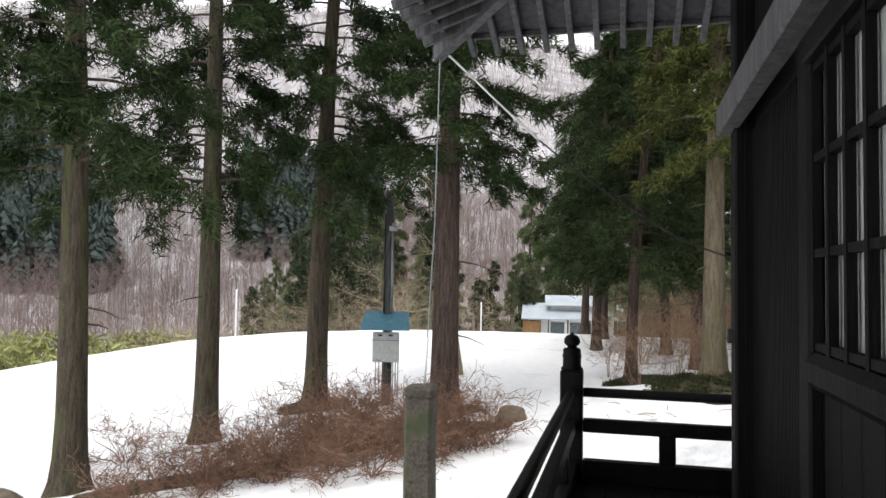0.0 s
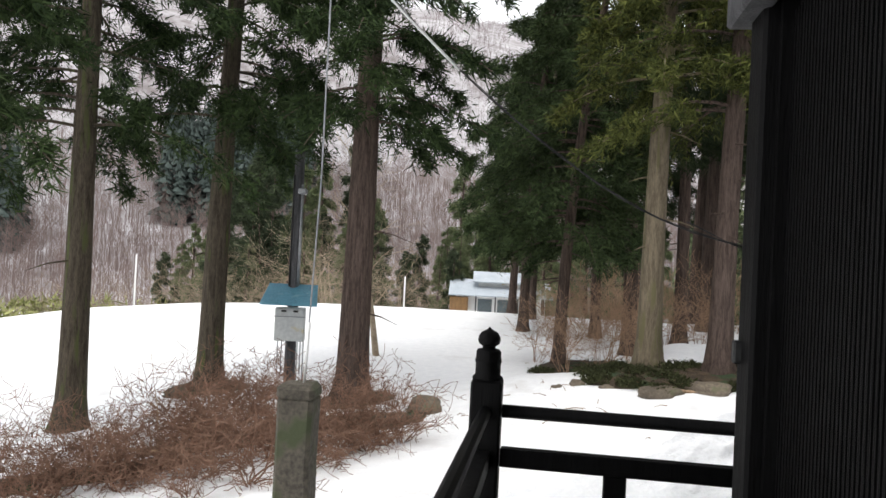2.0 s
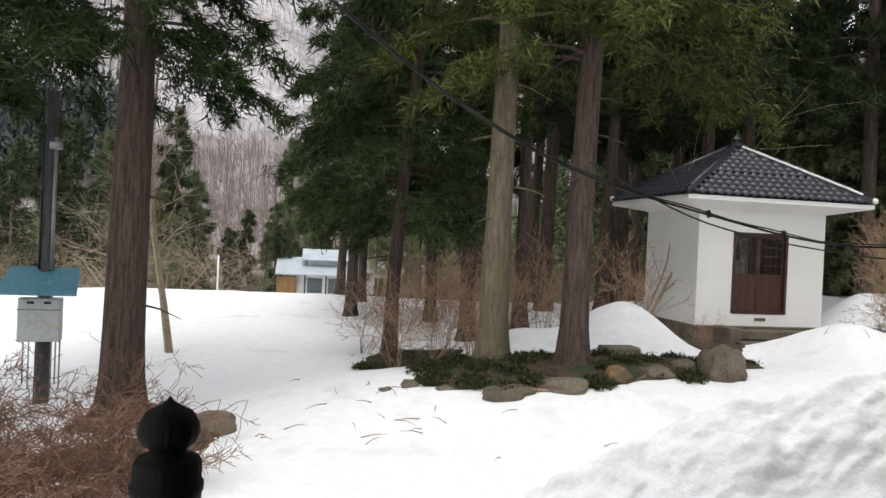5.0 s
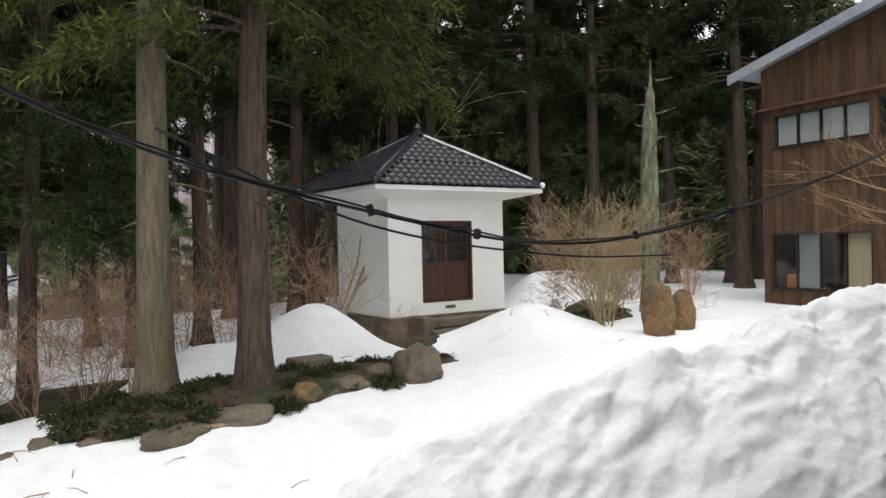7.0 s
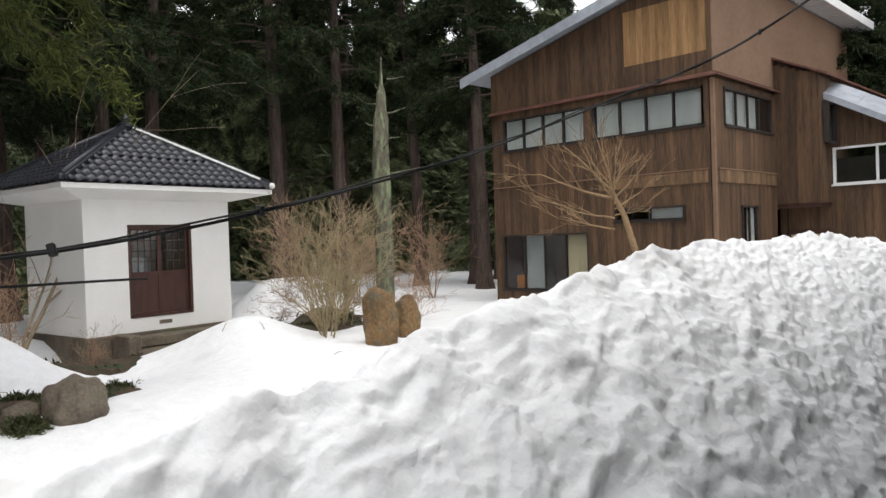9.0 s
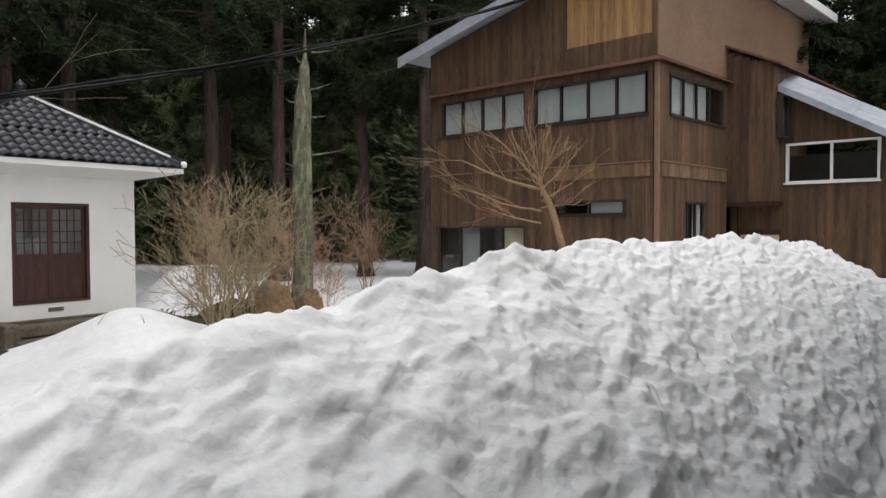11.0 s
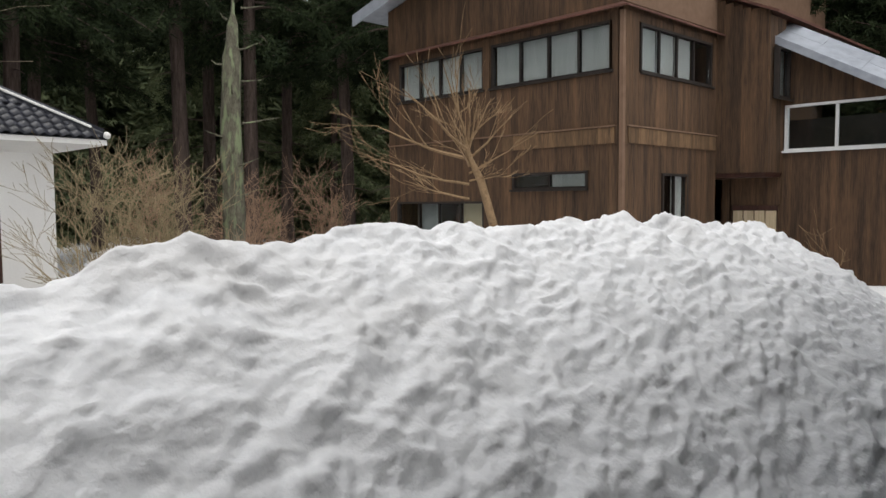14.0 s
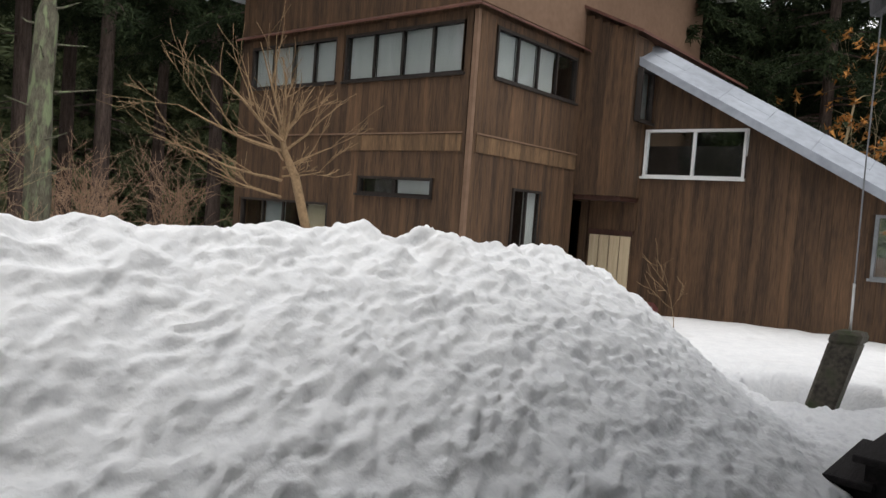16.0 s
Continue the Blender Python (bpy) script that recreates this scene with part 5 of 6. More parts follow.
def boards(parent, plane, lo, hi, zlo, zhi, holes, at, width=0.18, material=PLANK, top=None):
    """Upright boards in front of a wall, cut round its openings; top: height at a place, for sloping tops."""
    n = max(1, int(round((hi - lo) / width)))
    w = (hi - lo) / n
    for i in range(n):
        a, b = lo + i * w + 0.0015, lo + (i + 1) * w - 0.0015
        m = (a + b) / 2
        zt = top(m) if top else zhi
        zs = [zlo]
        for h in sorted((h for h in holes if h[0] < m < h[1]), key=lambda h: h[2]):
            zs += [h[2], h[3]]
        zs.append(zt)
        for z0, z1 in zip(zs[::2], zs[1::2]):
            if z1 - z0 > 0.03:
                bm = bmesh.new()
                d = 0.002 * ((i * 7) % 3)
                if plane == "x":
                    box(bm, at - 0.022 - d, at - 0.002, a, b, z0, z1)
                else:
                    box(bm, a, b, at - 0.022 - d, at - 0.002, z0, z1)
                part("plank", bm, material, parent)


def window(parent, plane, lo, hi, z0, z1, panes, at, framemat, fills, sash=0.035, proud=0.03, label=""):
    """A framed window in a wall: frame, sashes, a pane each and what hangs behind."""
    win = empty("window")
    win.parent = parent
    if label:
        win["label"] = label

    def b(name, a0, a1, d0, d1, za, zb, material):
        return part(name, boxm(d0, d1, a0, a1, za, zb) if plane == "x" else boxm(a0, a1, d0, d1, za, zb), material, win)
    f = 0.045
    b("window_frame", lo, hi, at - proud, at + 0.07, z0, z0 + f, framemat)
    b("window_frame", lo, hi, at - proud, at + 0.07, z1 - f, z1, framemat)
    b("window_frame", lo, lo + f, at - proud, at + 0.07, z0 + f, z1 - f, framemat)
    b("window_frame", hi - f, hi, at - proud, at + 0.07, z0 + f, z1 - f, framemat)
    b("window_sill", lo - 0.03, hi + 0.03, at - proud - 0.05, at - proud - 0.002, z0 - 0.03, z0 + 0.01, framemat)
    st = (hi - lo - 2 * f) / panes
    for i in range(panes):
        a = lo + f + i * st
        if i:
            b("mullion", a - sash / 2, a + sash / 2, at - 0.005, at + 0.05, z0 + f, z1 - f, framemat)
        g = b("pane", a + 0.003, a + st - 0.003, at + 0.02, at + 0.024, z0 + f, z1 - f, GLASS)
        g.visible_shadow = False
        fill = fills[i % len(fills)]
        if fill:
            b("curtain", a + 0.02, a + st - 0.02, at + 0.08, at + 0.095, z0 + f, z1 - f, fill)
    return win


# gable side (x = 0, along y)
gh = [(0.18, 2.88, 3.63, 4.45), (3.08, 5.6, 3.63, 4.45), (0.66, 2.35, 1.70, 2.01), (3.08, 5.7, 0.1, 1.5)]


def gable_top(y):
    return 7.05 - 0.235 * (y + 0.0)


part("gable_wall", holed(bmesh.new(), "x", 0, HL, -1.2, 4.7, gh, 0.15, 0.0), PLANK, house)["kind"] = "stuff"
bm = bmesh.new()
vs = [bm.verts.new(p) for p in ((0, 0, 4.7), (0, HL, 4.7), (0, HL, gable_top(HL)), (0, 0, gable_top(0)))]
f = bm.faces.new(vs)
ex = bmesh.ops.extrude_face_region(bm, geom=[f])
bmesh.ops.translate(bm, vec=(0.15, 0, 0), verts=[v for v in ex["geom"] if isinstance(v, bmesh.types.BMVert)])
part("gable_wall", bm, PLANK, house)
boards(house, "x", 0.06, HL, -1.2, 2.42, gh, 0.0)
boards(house, "x", 0.06, HL, 2.42, 4.58, gh, -0.008)
boards(house, "x", 0.06, HL, 4.68, 6, [(0.1, 2.0, 5.15, 6.35)], 0.0, top=lambda y: gable_top(y) - 0.02)
boards(house, "x", 0.1, 2.0, 5.15, 6.35, [], -0.004, 0.16, PALEPLANK)
boards(house, "x", 0.12, 2.6, 2.44, 2.7, [], -0.03, 0.31, WORNPLANK)
part("flashing", boxm(-0.07, -0.034, 0.1, HL, 2.71, 2.735), BROWNWALL, house)
bm = bmesh.new()
slab(bm, [(-0.2, -0.2, 4.58), (-0.2, HL, 4.58), (-0.0, HL, 4.68), (-0.0, 0, 4.68)], 0.03)
part("flashing", bm, COPPER, house, "rusty red metal flashing over the windows")
part("corner_board", boxm(-0.045, 0.03, -0.045, 0.03, -1.2, 4.57), BROWNWALL, house)
window(house, "x", 0.18, 2.88, 3.63, 4.45, 4, 0.0, FRAMEWOOD, [CURTAIN])
window(house, "x", 3.08, 5.6, 3.63, 4.45, 4, 0.0, FRAMEWOOD, [CURTAIN])
window(house, "x", 0.66, 2.35, 1.70, 2.01, 2, 0.0, FRAMEWOOD, [CURTAIN, None])
window(house, "x", 3.08, 5.7, 0.1, 1.5, 4, 0.0, FRAMEWOOD, [CREAM, None, SHOJI, None])
part("bookcase", boxm(0.5, 0.8, 3.75, 4.4, -0.2, 1.4), DOORWOOD, house)
part("box", boxm(0.2, 0.5, 5.1, 5.45, 0.1, 0.45), ORANGEBOX, house, "orange box behind the glass")
# front (y = 0, along x)
fh = [(0.5, 3.0, 3.63, 4.45), (1.25, 2.15, 0.98, 1.97), (3.25, 3.85, -0.8, 1.9)]
part("front_wall", holed(bmesh.new(), "y", 0.15, HR, -1.2, 4.7, fh, 0.15, 0.0), PLANK, house)
part("front_wall", boxm(0.15, HR, 0.0, 0.15, 4.702, 7.0), BROWNWALL, house)
boards(house, "y", 0.06, 3.2, -1.2, 2.42, fh, 0.0)
boards(house, "y", 0.06, 3.2, 2.42, 4.58, fh, -0.008)
part("upper_facing", boxm(0.0, HR, -0.02, -0.003, 4.72, 7.0), BROWNWALL, house, "smooth tan-brown upper wall")
boards(house, "y", 0.12, 3.15, 2.44, 2.7, [], -0.03, 0.31, WORNPLANK)
part("flashing", boxm(0.1, 3.2, -0.07, -0.034, 2.71, 2.735), BROWNWALL, house)
bm = bmesh.new()
slab(bm, [(-0.2, -0.2, 4.58), (3.2, -0.2, 4.58), (3.2, -0.0, 4.68), (0, -0.0, 4.68)], 0.03)
part("flashing", bm, COPPER, house)
window(house, "y", 0.5, 3.0, 3.63, 4.45, 4, 0.0, FRAMEWOOD, [CURTAIN, CURTAIN, CURTAIN, None])
window(house, "y", 1.25, 2.15, 0.98, 1.97, 2, 0.0, FRAMEWOOD, [None, CURTAIN])
part("back_wall", boxm(0.15, HR, HL - 0.15, HL, -1.2, 5.6), PLANK, house)
part("end_wall", boxm(HR - 0.15, HR, 0.15, HL - 0.15, -1.2, 5.6), PLANK, house)
# added inner surfaces, coloured near-black for the unlit rooms
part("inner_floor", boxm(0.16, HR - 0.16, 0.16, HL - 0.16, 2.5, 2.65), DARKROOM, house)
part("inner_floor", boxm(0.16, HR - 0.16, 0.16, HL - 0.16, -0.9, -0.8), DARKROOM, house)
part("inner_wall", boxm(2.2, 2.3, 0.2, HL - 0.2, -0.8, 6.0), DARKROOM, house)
# main roof
bm = bmesh.new()
slab(bm, [(-0.5, -0.55, gable_top(-0.55) + 0.02), (HR + 0.5, -0.55, gable_top(-0.55) + 0.02), (HR + 0.5, HL + 0.6, gable_top(HL + 0.6) + 0.02), (-0.5, HL + 0.6, gable_top(HL + 0.6) + 0.02)], 0.06)
part("main_roof", bm, METALROOF, house)
bm = bmesh.new()
slab(bm, [(-0.54, -0.58, gable_top(-0.58) - 0.13), (-0.5, -0.58, gable_top(-0.58) - 0.13), (-0.5, HL + 0.62, gable_top(HL + 0.62) - 0.13), (-0.54, HL + 0.62, gable_top(HL + 0.62) - 0.13)], 0.24)
part("verge_board", bm, METALROOF, house, "pale grey metal verge")
part("eave_board", boxm(-0.5, HR + 0.5, -0.6, -0.56, 7.02, 7.24), WHITEPAINT, house)
for i in range(44):
    x = -0.4 + i * 0.22
    part("rafter", boxm(x, x + 0.05, -0.55, -0.03, 7.02, 7.12), WHITEPAINT, house)
# stair bay over the entrance
BX, BY = 3.2, -1.0
part("bay_wall", boxm(BX, BX + 0.12, BY, -0.025, 2.0, 5.0), PLANK, house)
part("bay_wall", boxm(BX + 0.12, 3.9, BY, BY + 0.12, 2.0, 4.8), PLANK, house)
boards(house, "x", BY, -0.03, 2.0, 5.3, [], BX, 0.165, top=lambda y: 5.3 + 0.45 * y)
boards(house, "y", BX, 3.9, 2.0, 4.85, [(3.35, 3.8, 3.35, 4.28)], BY, 0.16)
part("bay_floor", boxm(BX + 0.02, 3.95, BY + 0.02, -0.03, 1.92, 1.998), DOORWOOD, house)
window(house, "y", 3.3, 3.82, 3.35, 4.28, 1, BY - 0.13, FRAMEWOOD, [SHOJI])
bm = bmesh.new()
slab(bm, [(BX - 0.12, BY - 0.22, 4.83), (HR, BY - 0.22, 4.83), (HR, 0.0, 5.4), (BX - 0.12, 0.0, 5.4)], 0.05)
part("bay_roof", bm, COPPER, house, "dark lean-to roof over the bay")
# entrance under the bay
part("entrance_floor", boxm(BX, 3.9, BY, -0.03, -1.2, -0.75), STONE, house)
dr = empty("entrance_door")
dr.parent = house
dr["label"] = "cream slatted sliding door"
for i in range(4):
    y = -0.92 + i * 0.215
    part("slat", boxm(3.86, 3.895, y, y + 0.19, -0.7, 1.28), CREAM, dr)
part("door_frame", boxm(3.87, 3.9, -0.95, -0.05, 1.29, 1.38), DOORWOOD, dr)
# annex (x = AX, running towards -y)
AX, AY = 3.9, -7.0
ah = [(-2.86, -1.05, 2.4, 3.26), (-6.1, -4.85, 0.95, 1.93)]


def annex_top(y):
    return 4.42 + 0.56 * (y + 1.0)


part("annex_wall", holed(bmesh.new(), "x", AY, -0.02, -1.2, 0.94, [], 0.15, AX), PLANK, house)
bm = bmesh.new()
holed(bm, "x", -6.1, -0.02, 0.94, 1.94, [ah[1]], 0.15, AX)
holed(bm, "x", -4.85, -0.02, 1.94, 2.39, [], 0.15, AX)
holed(bm, "x", -3.95, -0.02, 2.39, 2.8, [ah[0]], 0.15, AX)
holed(bm, "x", -2.86, -0.02, 2.8, 3.27, [ah[0]], 0.15, AX)
holed(bm, "x", -2.4, -0.02, 3.27, 3.6, [], 0.15, AX)
part("annex_wall", bm, PLANK, house)
boards(house, "x", AY, -1.02, -1.2, 4.4, ah, AX, 0.17, top=annex_top)
boards(house, "x", -1.0, -0.03, 1.4, 1.95, [], AX, 0.17)
window(house, "x", -2.86, -1.05, 2.4, 3.26, 2, AX, WHITEPAINT, [None], 0.05, 0.04, "white aluminium sliding window")
window(house, "x", -6.1, -4.85, 0.95, 1.93, 2, AX, STEEL, [SHOJI, None])
part("annex_end", boxm(AX + 0.15, AX + 5, AY, AY + 0.15, -1.2, 1.2), PLANK, house)
part("annex_back", boxm(AX + 5, AX + 5.15, AY, 0, -1.2, 1.2), PLANK, house)
# added backing, coloured near-black so the annex window shows an unlit room
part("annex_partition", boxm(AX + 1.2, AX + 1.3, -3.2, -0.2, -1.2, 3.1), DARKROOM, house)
aslope = math.degrees(math.atan(0.56))
rl = 6.9
for i in range(8):
    for j in range(2):
        d0, x0 = i * rl / 8, AX - 0.45 + j * 0.4
        bm = bmesh.new()
        y0, y1 = -0.95 - d0 * math.cos(radians(aslope)), -0.95 - (d0 + rl / 8 - 0.006) * math.cos(radians(aslope))
        za, zb = 0.05 + 0.45 * j * 0.4, 0.05 + 0.45 * (j * 0.4 + 0.394)
        slab(bm, [(x0, y1, annex_top(y1) + za), (x0 + 0.394, y1, annex_top(y1) + zb), (x0 + 0.394, y0, annex_top(y0) + zb), (x0, y0, annex_top(y0) + za)], 0.03 + 0.002 * ((i + j) % 2))
        part("roof_sheet", bm, METALROOF, house)
ye = -0.75 - rl * math.cos(radians(aslope))
bm = bmesh.new()
slab(bm, [(AX - 0.49, ye, annex_top(ye) - 0.06), (AX - 0.455, ye, annex_top(ye) - 0.06), (AX - 0.455, -0.75, annex_top(-0.75) - 0.06), (AX - 0.49, -0.75, annex_top(-0.75) - 0.06)], 0.15)
part("verge_board", bm, METALROOF, house)
red_cover = solid("covered_machine", boxm(-0.45, 0.45, -0.3, 0.3, -0.5, 0.3, 0.09, m=pose(19.7, 10.9, 0.0, 0, 0, 20)), REDPAINT)
tagged(red_cover, "low bundle under a dark red cover by the entrance", "cover")


# ---- pole with a metal box ----
px, py = -5.4, 16.4
pz = ground_z(px, py)
pole = empty("utility_pole", pose(px, py, pz, 0, 0, 12))
lathe_pole = lathe(bmesh.new(), [(0.12, -0.4), (0.115, 1.0), (0.1, 3.64 - pz), (0.0, 3.66 - pz)], 12)
part("shaft", lathe_pole, GREYWOOD, pole, smooth=True)
z = -pz
part("box", boxm(-0.3, 0.3, -0.36, -0.13, z - 0.32, z + 0.36, 0.015), GREYPAINT, pole, "pale grey meter box with a rusty stain")
part("box_lid", boxm(-0.31, 0.31, -0.375, -0.362, z + 0.17, z + 0.19), STEEL, pole)
for x in (-0.12, 0.12):
    part("port", boxm(x - 0.05, x + 0.05, -0.372, -0.362, z + 0.27, z + 0.31, 0.004), BLACKRUBBER, pole)
bm = bmesh.new()
slab(bm, [(-0.57, -0.62, z + 0.42), (0.57, -0.62, z + 0.42), (0.5, 0.02, z + 0.8), (-0.5, 0.02, z + 0.8)], 0.03)
part("canopy", bm, BLUEPAINT, pole, "faded blue sheet-metal canopy")
for i, x in enumerate((-0.24, -0.16, 0.16, 0.22, 0.28)):
    rod("conduit", [((x, -0.2, z - 0.32), 0.012), ((x, -0.18, z - 1.0 - 0.1 * (i % 3)), 0.012)], STEEL, pole)
rod("conduit", [((0.1, -0.11, z + 0.8), 0.03), ((0.1, -0.11, z + 2.9), 0.03)], STEEL, pole)
rod("conduit", [((-0.08, -0.11, z + 0.8), 0.018), ((-0.08, -0.11, z + 3.1), 0.018)], BLACKRUBBER, pole)
part("lamp_head", boxm(0.02, 0.2, -0.24, -0.1, z + 2.7, z + 2.82, 0.02), STEEL, pole)
tagged(pole, "grey utility pole with a meter box under a blue canopy", "utility pole")

# ---- house beyond the field ----
fz = -2.3
fh2 = empty("far_house", pose(-6.9, 54, fz, 0, 0, 6))
part("wall", boxm(0, 6.4, 0, 5, -1, 1.35), WHITEPAINT, fh2)
part("wall", boxm(1.6, 4.6, 1.0, 4.5, 1.35, 2.3), GREYPAINT, fh2)
bm = bmesh.new()
slab(bm, [(-0.5, -0.8, 1.3), (6.9, -0.8, 1.3), (6.9, 2.4, 2.35), (-0.5, 2.4, 2.35)], 0.08)
part("roof", bm, FARROOF, fh2, "blue-grey sheet-metal roof")
bm = bmesh.new()
slab(bm, [(1.2, 0.5, 2.25), (5.0, 0.5, 2.25), (5.0, 3.0, 2.95), (1.2, 3.0, 2.95)], 0.08)
part("roof", bm, FARROOF, fh2)
for x in (1.6, 3.0, 4.6):
    part("window", boxm(x, x + 1.0, -0.05, -0.004, 0.1, 1.1), BLUEDARK, fh2)
    part("post", boxm(x - 0.2, x - 0.1, -0.06, -0.004, -0.6, 1.3), GREYWOOD, fh2)
part("shed_wall", boxm(-0.4, 0.9, -0.6, -0.01, -1, 1.2), PALEPLANK, fh2)
tagged(fh2, "small single-storey house with blue-grey roof beyond the field", "house")

for x, y, h in ((-14.8, 26.0, 1.9), (-6.0, 31.0, 1.3)):
    zz = ground_z(x, y)
    s = rod("snow_stake", [((x, y, zz - 0.2), 0.035), ((x, y, zz + h), 0.03)], WHITEPAINT)
    tagged(s, "thin white marker stake standing in the snow", "stake", "snow stakes")


# ---- garden under the trees ----
def litter(name, cx, cy, rx, ry, turn, seed, label):
    """A thin uneven cover of fallen leaves lying on the ground."""
    n, m = 46, 12
    vs, fs = [], []
    for i in range(n):
        t = 2 * math.pi * i / n
        edge = 1 + 0.22 * noise.noise(Vector((math.cos(t) * 1.5, math.sin(t) * 1.5, seed))) + 0.14 * noise.noise(Vector((math.cos(t) * 5, math.sin(t) * 5, seed + 3)))
        for j in range(m + 1):
            f = j / m
            x, y = rx * edge * f * math.cos(t), ry * edge * f * math.sin(t)
            c, s = math.cos(radians(turn)), math.sin(radians(turn))
            wx, wy = cx + x * c - y * s, cy + x * s + y * c
            lift = 0.1 * (1 - f ** 8) - 0.03 + 0.025 * noise.noise(Vector((wx * 6, wy * 6, seed)))
            vs.append((wx, wy, ground_z(wx, wy) + lift))
    for i in range(n):
        for j in range(m):
            a, b = i * (m + 1), ((i + 1) % n) * (m + 1)
            fs.append((a + j, a + j + 1, b + j + 1, b + j) if j else (a, a + 1, b + 1))
    g = random.Random(int(seed))
    for i in range(int(150 * rx * ry)):
        t, f = g.uniform(0, 2 * math.pi), math.sqrt(g.random()) * 0.97
        x, y = rx * f * math.cos(t), ry * f * math.sin(t)
        p = Vector((cx + x * c - y * s, cy + x * s + y * c, 0))
        p.z = ground_z(p.x, p.y) + 0.06
        u = Vector((g.gauss(0, 1), g.gauss(0, 1), g.gauss(0, 0.5))).normalized() * g.uniform(0.03, 0.07)
        v = Vector((-u.y, u.x, g.gauss(0, 0.02))) * 0.45
        k = len(vs)
        vs += [tuple(p - u), tuple(p + v), tuple(p + u + Vector((0, 0, 0.02))), tuple(p - v)]
        fs.append((k, k + 1, k + 2, k + 3))
    ob = raw(name, vs, fs, LITTER, smooth=True)
    return tagged(ob, label, "leaf litter", kind="stuff")


litter("leaf_litter", 2.8, 15.0, 2.4, 1.05, 8, 1.0, "damp brown leaf litter and moss under the trees")
litter("leaf_litter", 5.0, 15.6, 1.3, 0.7, 20, 2.0, "damp brown leaf litter beside the rocks")
litter("leaf_litter", -3.3, 12.9, 1.5, 0.7, 10, 3.0, "brown leaf litter below the cedar")
litter("leaf_litter", -6.2, 10.0, 1.9, 0.5, 30, 4.0, "reddish brown dead growth under the bushes")
litter("leaf_litter", -4.6, 11.9, 1.4, 0.45, 20, 12.0, "dark leaf litter under the bare bushes")
litter("leaf_litter", -3.6, 14.9, 0.8, 0.7, 0, 5.0, "brown leaf litter round the cedar's foot")
litter("leaf_litter", 0.6, 18.3, 1.5, 0.9, 70, 6.0, "brown leaf litter at the edge of the grove")
litter("leaf_litter", 11.0, 18.6, 1.9, 1.0, 35, 7.0, "dark leaf litter under the pale shrubs")
litter("leaf_litter", 6.6, 19.3, 0.9, 1.2, 0, 8.0, "brown leaf litter beside the storehouse base")
litter("leaf_litter", -7.3, 16.4, 0.9, 0.8, 0, 9.0, "brown leaf litter round the cedar's foot")


def boulder(name, x, y, sx, sy, sz, seed, material, label, turn=0, sink=0.12, group="garden rocks"):
    bm = bmesh.new()
    bmesh.ops.create_icosphere(bm, subdivisions=4, radius=1)
    for v in bm.verts:
        n = noise.noise(v.co * 1.1 + Vector((seed, 0, 0))) * 0.35 + noise.noise(v.co * 2.7 + Vector((0, seed, 0))) * 0.16 + noise.noise(v.co * 7 + Vector((0, seed, 3))) * 0.04
        c = v.co * (1 + n)
        k = max(abs(c.x), abs(c.y), abs(c.z))
        c = c * (0.8 + 0.2 / max(k, 0.3))
        v.co = Vector((c.x * sx, c.y * sy, c.z * sz))
    ob = solid(name, bm, material, smooth=True)
    ob.matrix_world = pose(x, y, ground_z(x, y) + sz * 0.75 - sink, 0, 0, turn)
    return tagged(ob, label, "rock", group)


boulder("rock", 4.97, 14.6, 0.34, 0.3, 0.33, 1.0, STONE, "upright grey-brown rock in the snow")
boulder("rock", 3.3, 14.3, 0.2, 0.16, 0.17, 2.0, ORANGESTONE, "small reddish garden stone")
boulder("rock", 3.95, 14.5, 0.26, 0.18, 0.14, 3.0, STONE, "small garden stone in the leaf litter")
boulder("rock", 1.75, 13.95, 0.42, 0.24, 0.13, 4.0, STONE, "flat reddish grey stone at the snow's edge", 20)
boulder("rock", 2.5, 14.05, 0.4, 0.22, 0.14, 5.0, STONE, "flat grey stone at the snow's edge", -10)
boulder("rock", 0.45, 14.55, 0.15, 0.13, 0.11, 6.0, STONE, "small rounded garden stone")
boulder("rock", 0.1, 14.5, 0.12, 0.1, 0.09, 7.0, STONE, "small rounded garden stone")
boulder("rock", -2.05, 13.6, 0.27, 0.22, 0.22, 8.0, STONE, "round mossy boulder in the snow")
boulder("rock", 10.1, 15.4, 0.28, 0.28, 0.6, 9.0, ORANGESTONE, "tall ochre garden rock")
boulder("rock", 11.0, 15.7, 0.24, 0.24, 0.5, 10.0, ORANGESTONE, "ochre garden rock leaning on a taller one")
boulder("rock", 4.5, 14.9, 0.2, 0.2, 0.15, 11.0, STONE, "small garden stone in the leaf litter")
boulder("rock", 5.4, 15.4, 0.22, 0.18, 0.14, 12.0, STONE, "small garden stone in the leaf litter")
boulder("rock", -8.9, 9, 0.32, 0.24, 0.17, 13.0, STONE, "dark stone at the snow's edge")
boulder("rock", 0.9, 14.25, 0.14, 0.12, 0.09, 14.0, STONE, "small rounded garden stone")
tr = solid("stone_trough", boxm(-0.3, 0.3, -0.18, 0.18, -0.2, 0.16, 0.03, m=pose(3.75, 15.6, ground_z(3.75, 15.6) + 0.05, 0, 0, 10)), STONE)
tagged(tr, "rough squared stone block beside the cedar", "stone block")

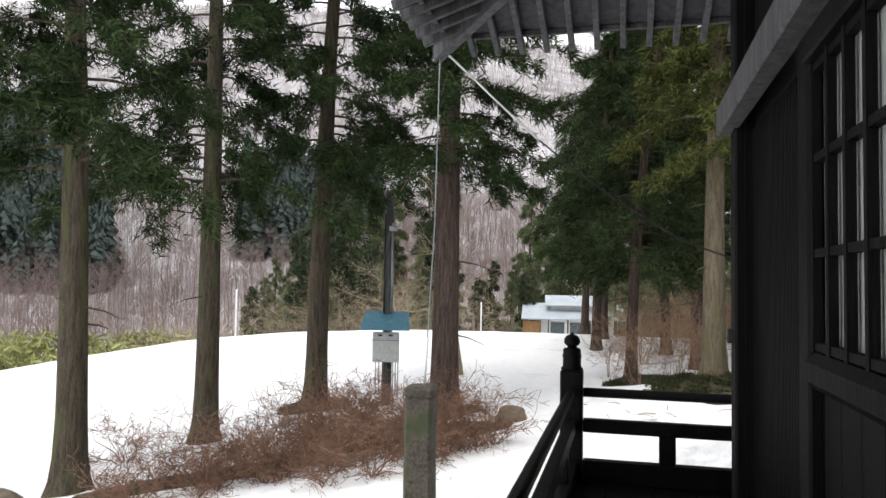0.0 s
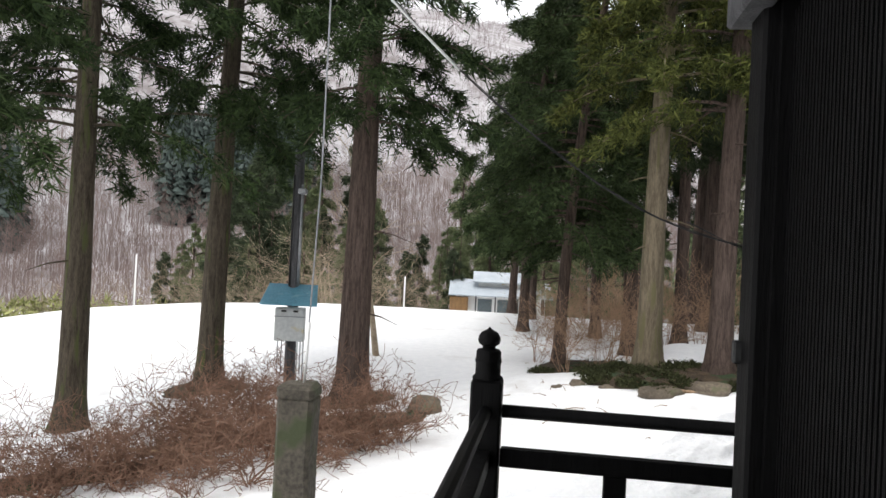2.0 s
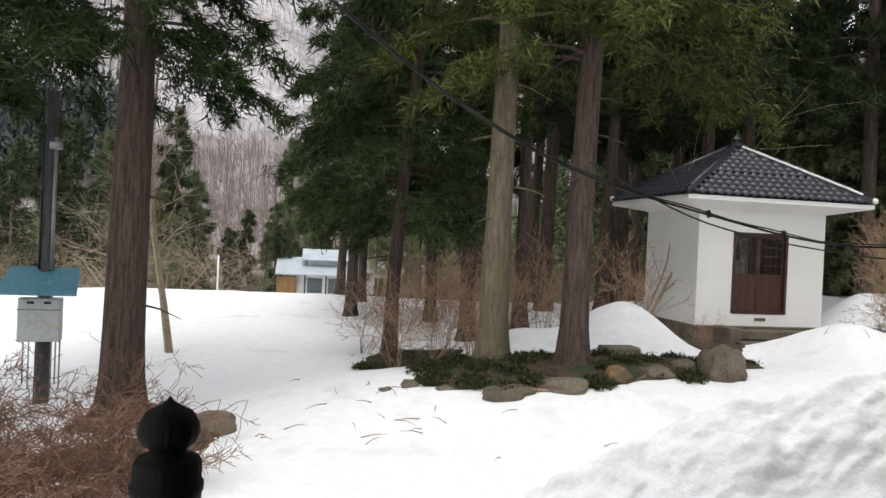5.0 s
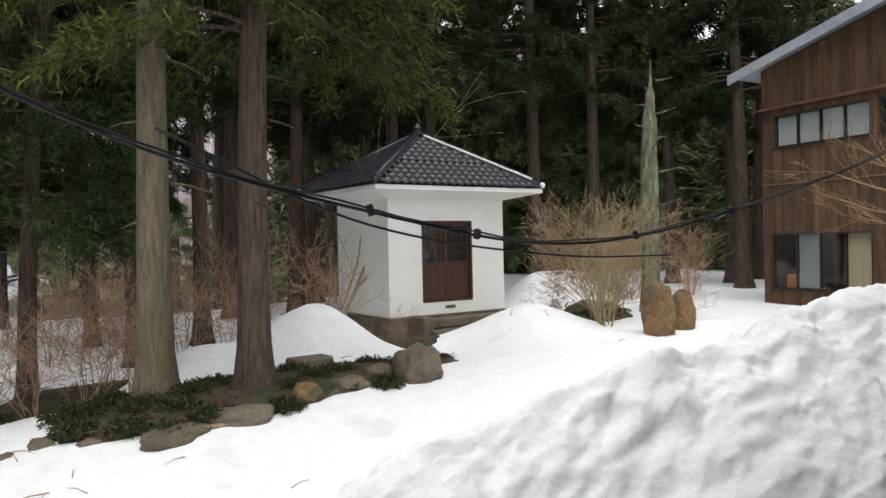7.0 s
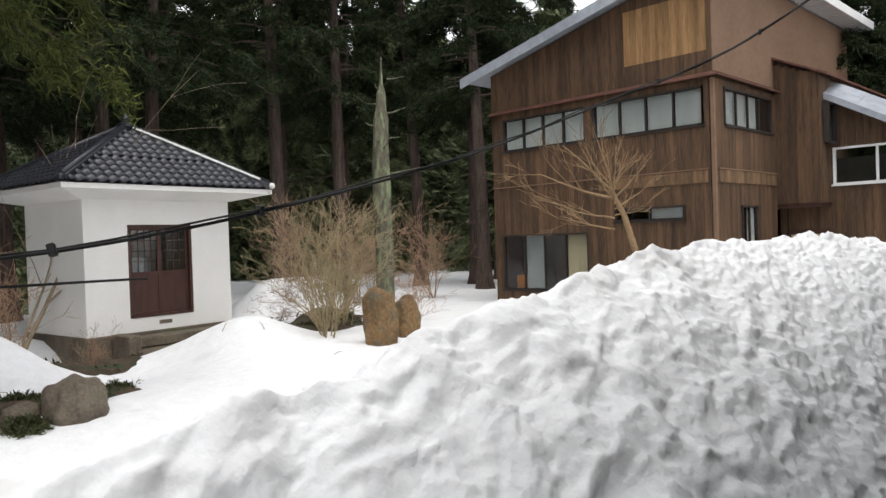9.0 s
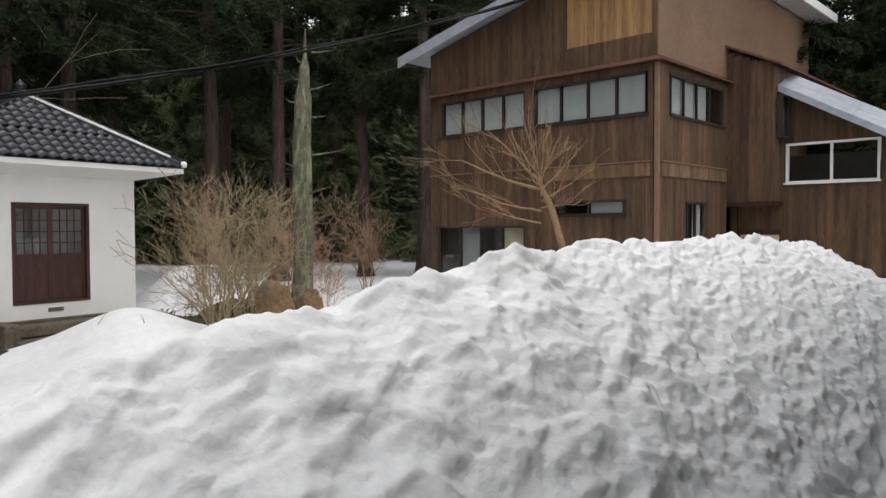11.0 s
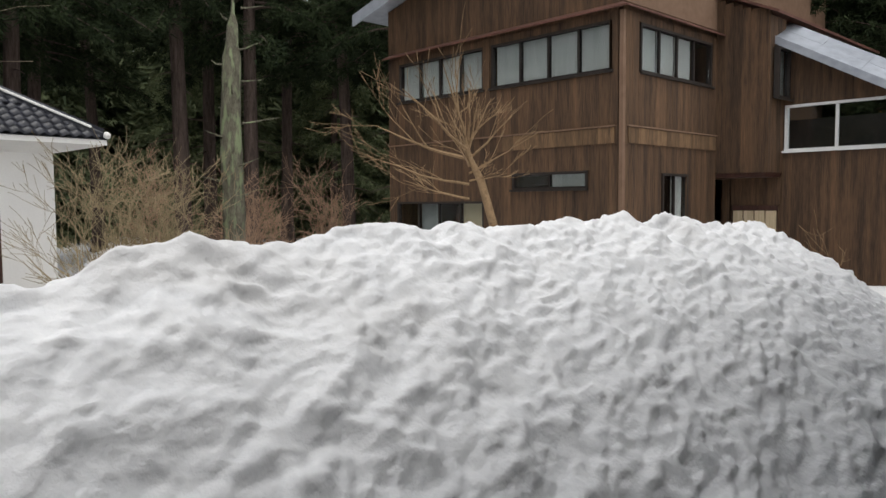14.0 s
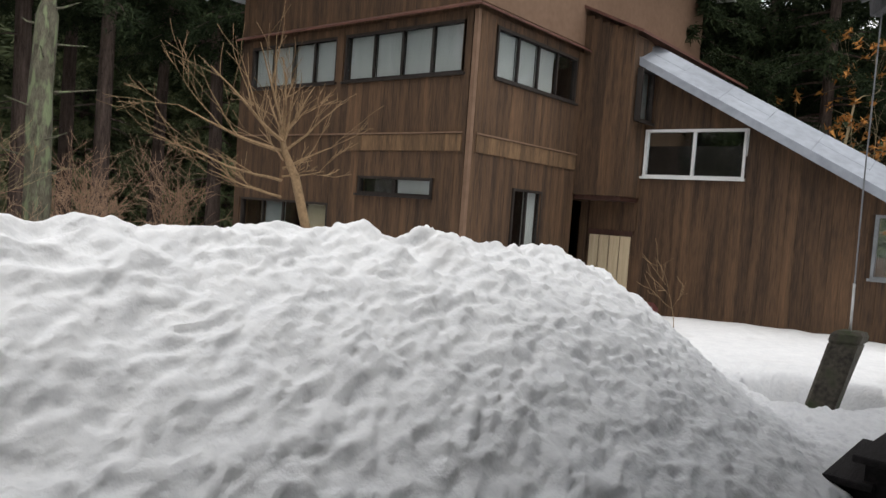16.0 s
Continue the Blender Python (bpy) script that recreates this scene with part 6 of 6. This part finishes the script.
g = np.random.default_rng(23)
k = 0
for x, y, s in ((0.8, 14.6, .4), (1.3, 14.3, .35), (1.0, 15.1, .4), (2.1, 14.2, .35), (2.4, 15.2, .4), (3.2, 14.6, .32), (4.0, 15.1, .4), (4.4, 14.4, .32), (1.7, 14.0, .3), (5.5, 16.0, .35), (-5.1, 12.6, .3), (-0.2, 16.9, .35), (3.0, 14.1, .3), (0.7, 15.3, .45), (1.5, 14.8, .45), (1.9, 14.6, .4), (2.8, 14.9, .4), (3.6, 14.9, .36), (2.1, 15.0, .42), (1.2, 15.6, .4), (5.0, 15.3, .35), (4.7, 15.7, .36), (5.8, 15.6, .3), (3.4, 15.4, .4), (11.0, 18.4, .4), (11.9, 18.9, .4), (10.6, 18.2, .35), (12.3, 19.4, .4)):
    n = 420
    v = g.normal(0, 1, (n, 3))
    v /= np.linalg.norm(v, axis=1)[:, None]
    v[:, 2] = np.abs(v[:, 2])
    c = v * g.uniform(0.3, 1.0, (n, 1)) * [s * 0.8, s * 0.8, s * 0.42]
    ob = empty("evergreen_shrub", pose(x, y, ground_z(x, y) - 0.02))
    tri_mesh("foliage", blades(c, v, 0.06, g, 4, 0.42, 0.8, 0.0), EVERGREEN, ob)
    vs, fs = tube_data([[(Vector((0, 0, -0.02)), 0.012), (Vector(tuple(c[i] * 0.9)), 0.004)] for i in range(0, n, 14)], 4)
    raw("stem_mass", vs, fs, TWIG, ob)["kind"] = "stuff"
    tagged(ob, "low dark evergreen shrub in the leaf litter", "shrub", "evergreen shrubs")
    k += 1

# fallen twigs and dark bits on the snow
tw = []
rr = random.Random(77)
for i in range(80):
    x, y = rr.choice(((-2.2, 12.2), (-1.4, 12.9), (0.0, 14.6), (-5.0, 11.0), (-3.2, 11.6), (0.6, 13.2))) if i < 62 else (rr.uniform(-2, 9), rr.uniform(11, 19))
    x, y = x + rr.gauss(0, 0.55), y + rr.gauss(0, 0.35)
    t, ln = rr.uniform(0, 6.28), rr.uniform(0.08, 0.4)
    p = Vector((x, y, ground_z(x, y) + 0.01))
    q = Vector((x + ln * math.cos(t), y + ln * math.sin(t), ground_z(x + ln * math.cos(t), y + ln * math.sin(t)) + rr.uniform(0.0, 0.05)))
    tw.append([(p, 0.007), (p.lerp(q, 0.5) + Vector((0, 0, 0.02)), 0.005), (q, 0.002)])
vs, fs = tube_data(tw, 4)
tagged(raw("fallen_twigs", vs, fs, TWIG), "fallen twigs scattered on the snow", "twigs", kind="stuff")
for x, y, t, ln in ((-5.6, 10.6, 15, 2.2), (-4.9, 10.9, 160, 1.6), (1.9, 13.9, 5, 1.8)):
    ps = branch_paths(int(900 + t), (0, 0, 0.06), (1, 0.1, 0.12), ln, 0.03, 2, 3, 0.5, -0.01, 0.1)
    vs, fs = tube_data(ps, 5)
    ob = raw("fallen_branch", vs, fs, TWIG)
    ob.matrix_world = pose(x, y, ground_z(x, y), 0, 0, t)
    tagged(ob, "dead branch lying over the snow", "branch", "fallen branches")
ln = branch_paths(950, (0, 0, 0.0), (0.1, 0, 1), 0.8, 0.008, 2, 4, 0.5, 0.02, 0.12)
vs, fs = tube_data(ln, 4)
ob = raw("sapling", vs, fs, TWIGORANGE)
ob.matrix_world = pose(18.3, 9.7, ground_z(18.3, 9.7))
tagged(ob, "small leafless sapling in the snow by the house", "sapling")
# dry leafy tree behind the annex roof
ps = branch_paths(970, (0, 0, 0), (0, 0, 1), 4.5, 0.09, 3, 5, 0.5, 0.02, 0.12)
ob = empty("dry_leaved_tree", pose(25.5, 9.5, ground_z(25.5, 9.5)))
vs, fs = tube_data(ps, 4)
raw("twig_mass", vs, fs, TWIGPALE, ob)["kind"] = "stuff"
tips = np.array([tuple(p[-1][0]) for p in ps])
tri_mesh("foliage", blades(np.repeat(tips, 3, 0), np.tile([0, 0, 0.3], (len(tips) * 3, 1)), 0.14, np.random.default_rng(3), 3, 0.5, 0.9, 0.1), ORANGELEAF, ob)
tagged(ob, "tree with dry orange leaves behind the annex roof", "tree")
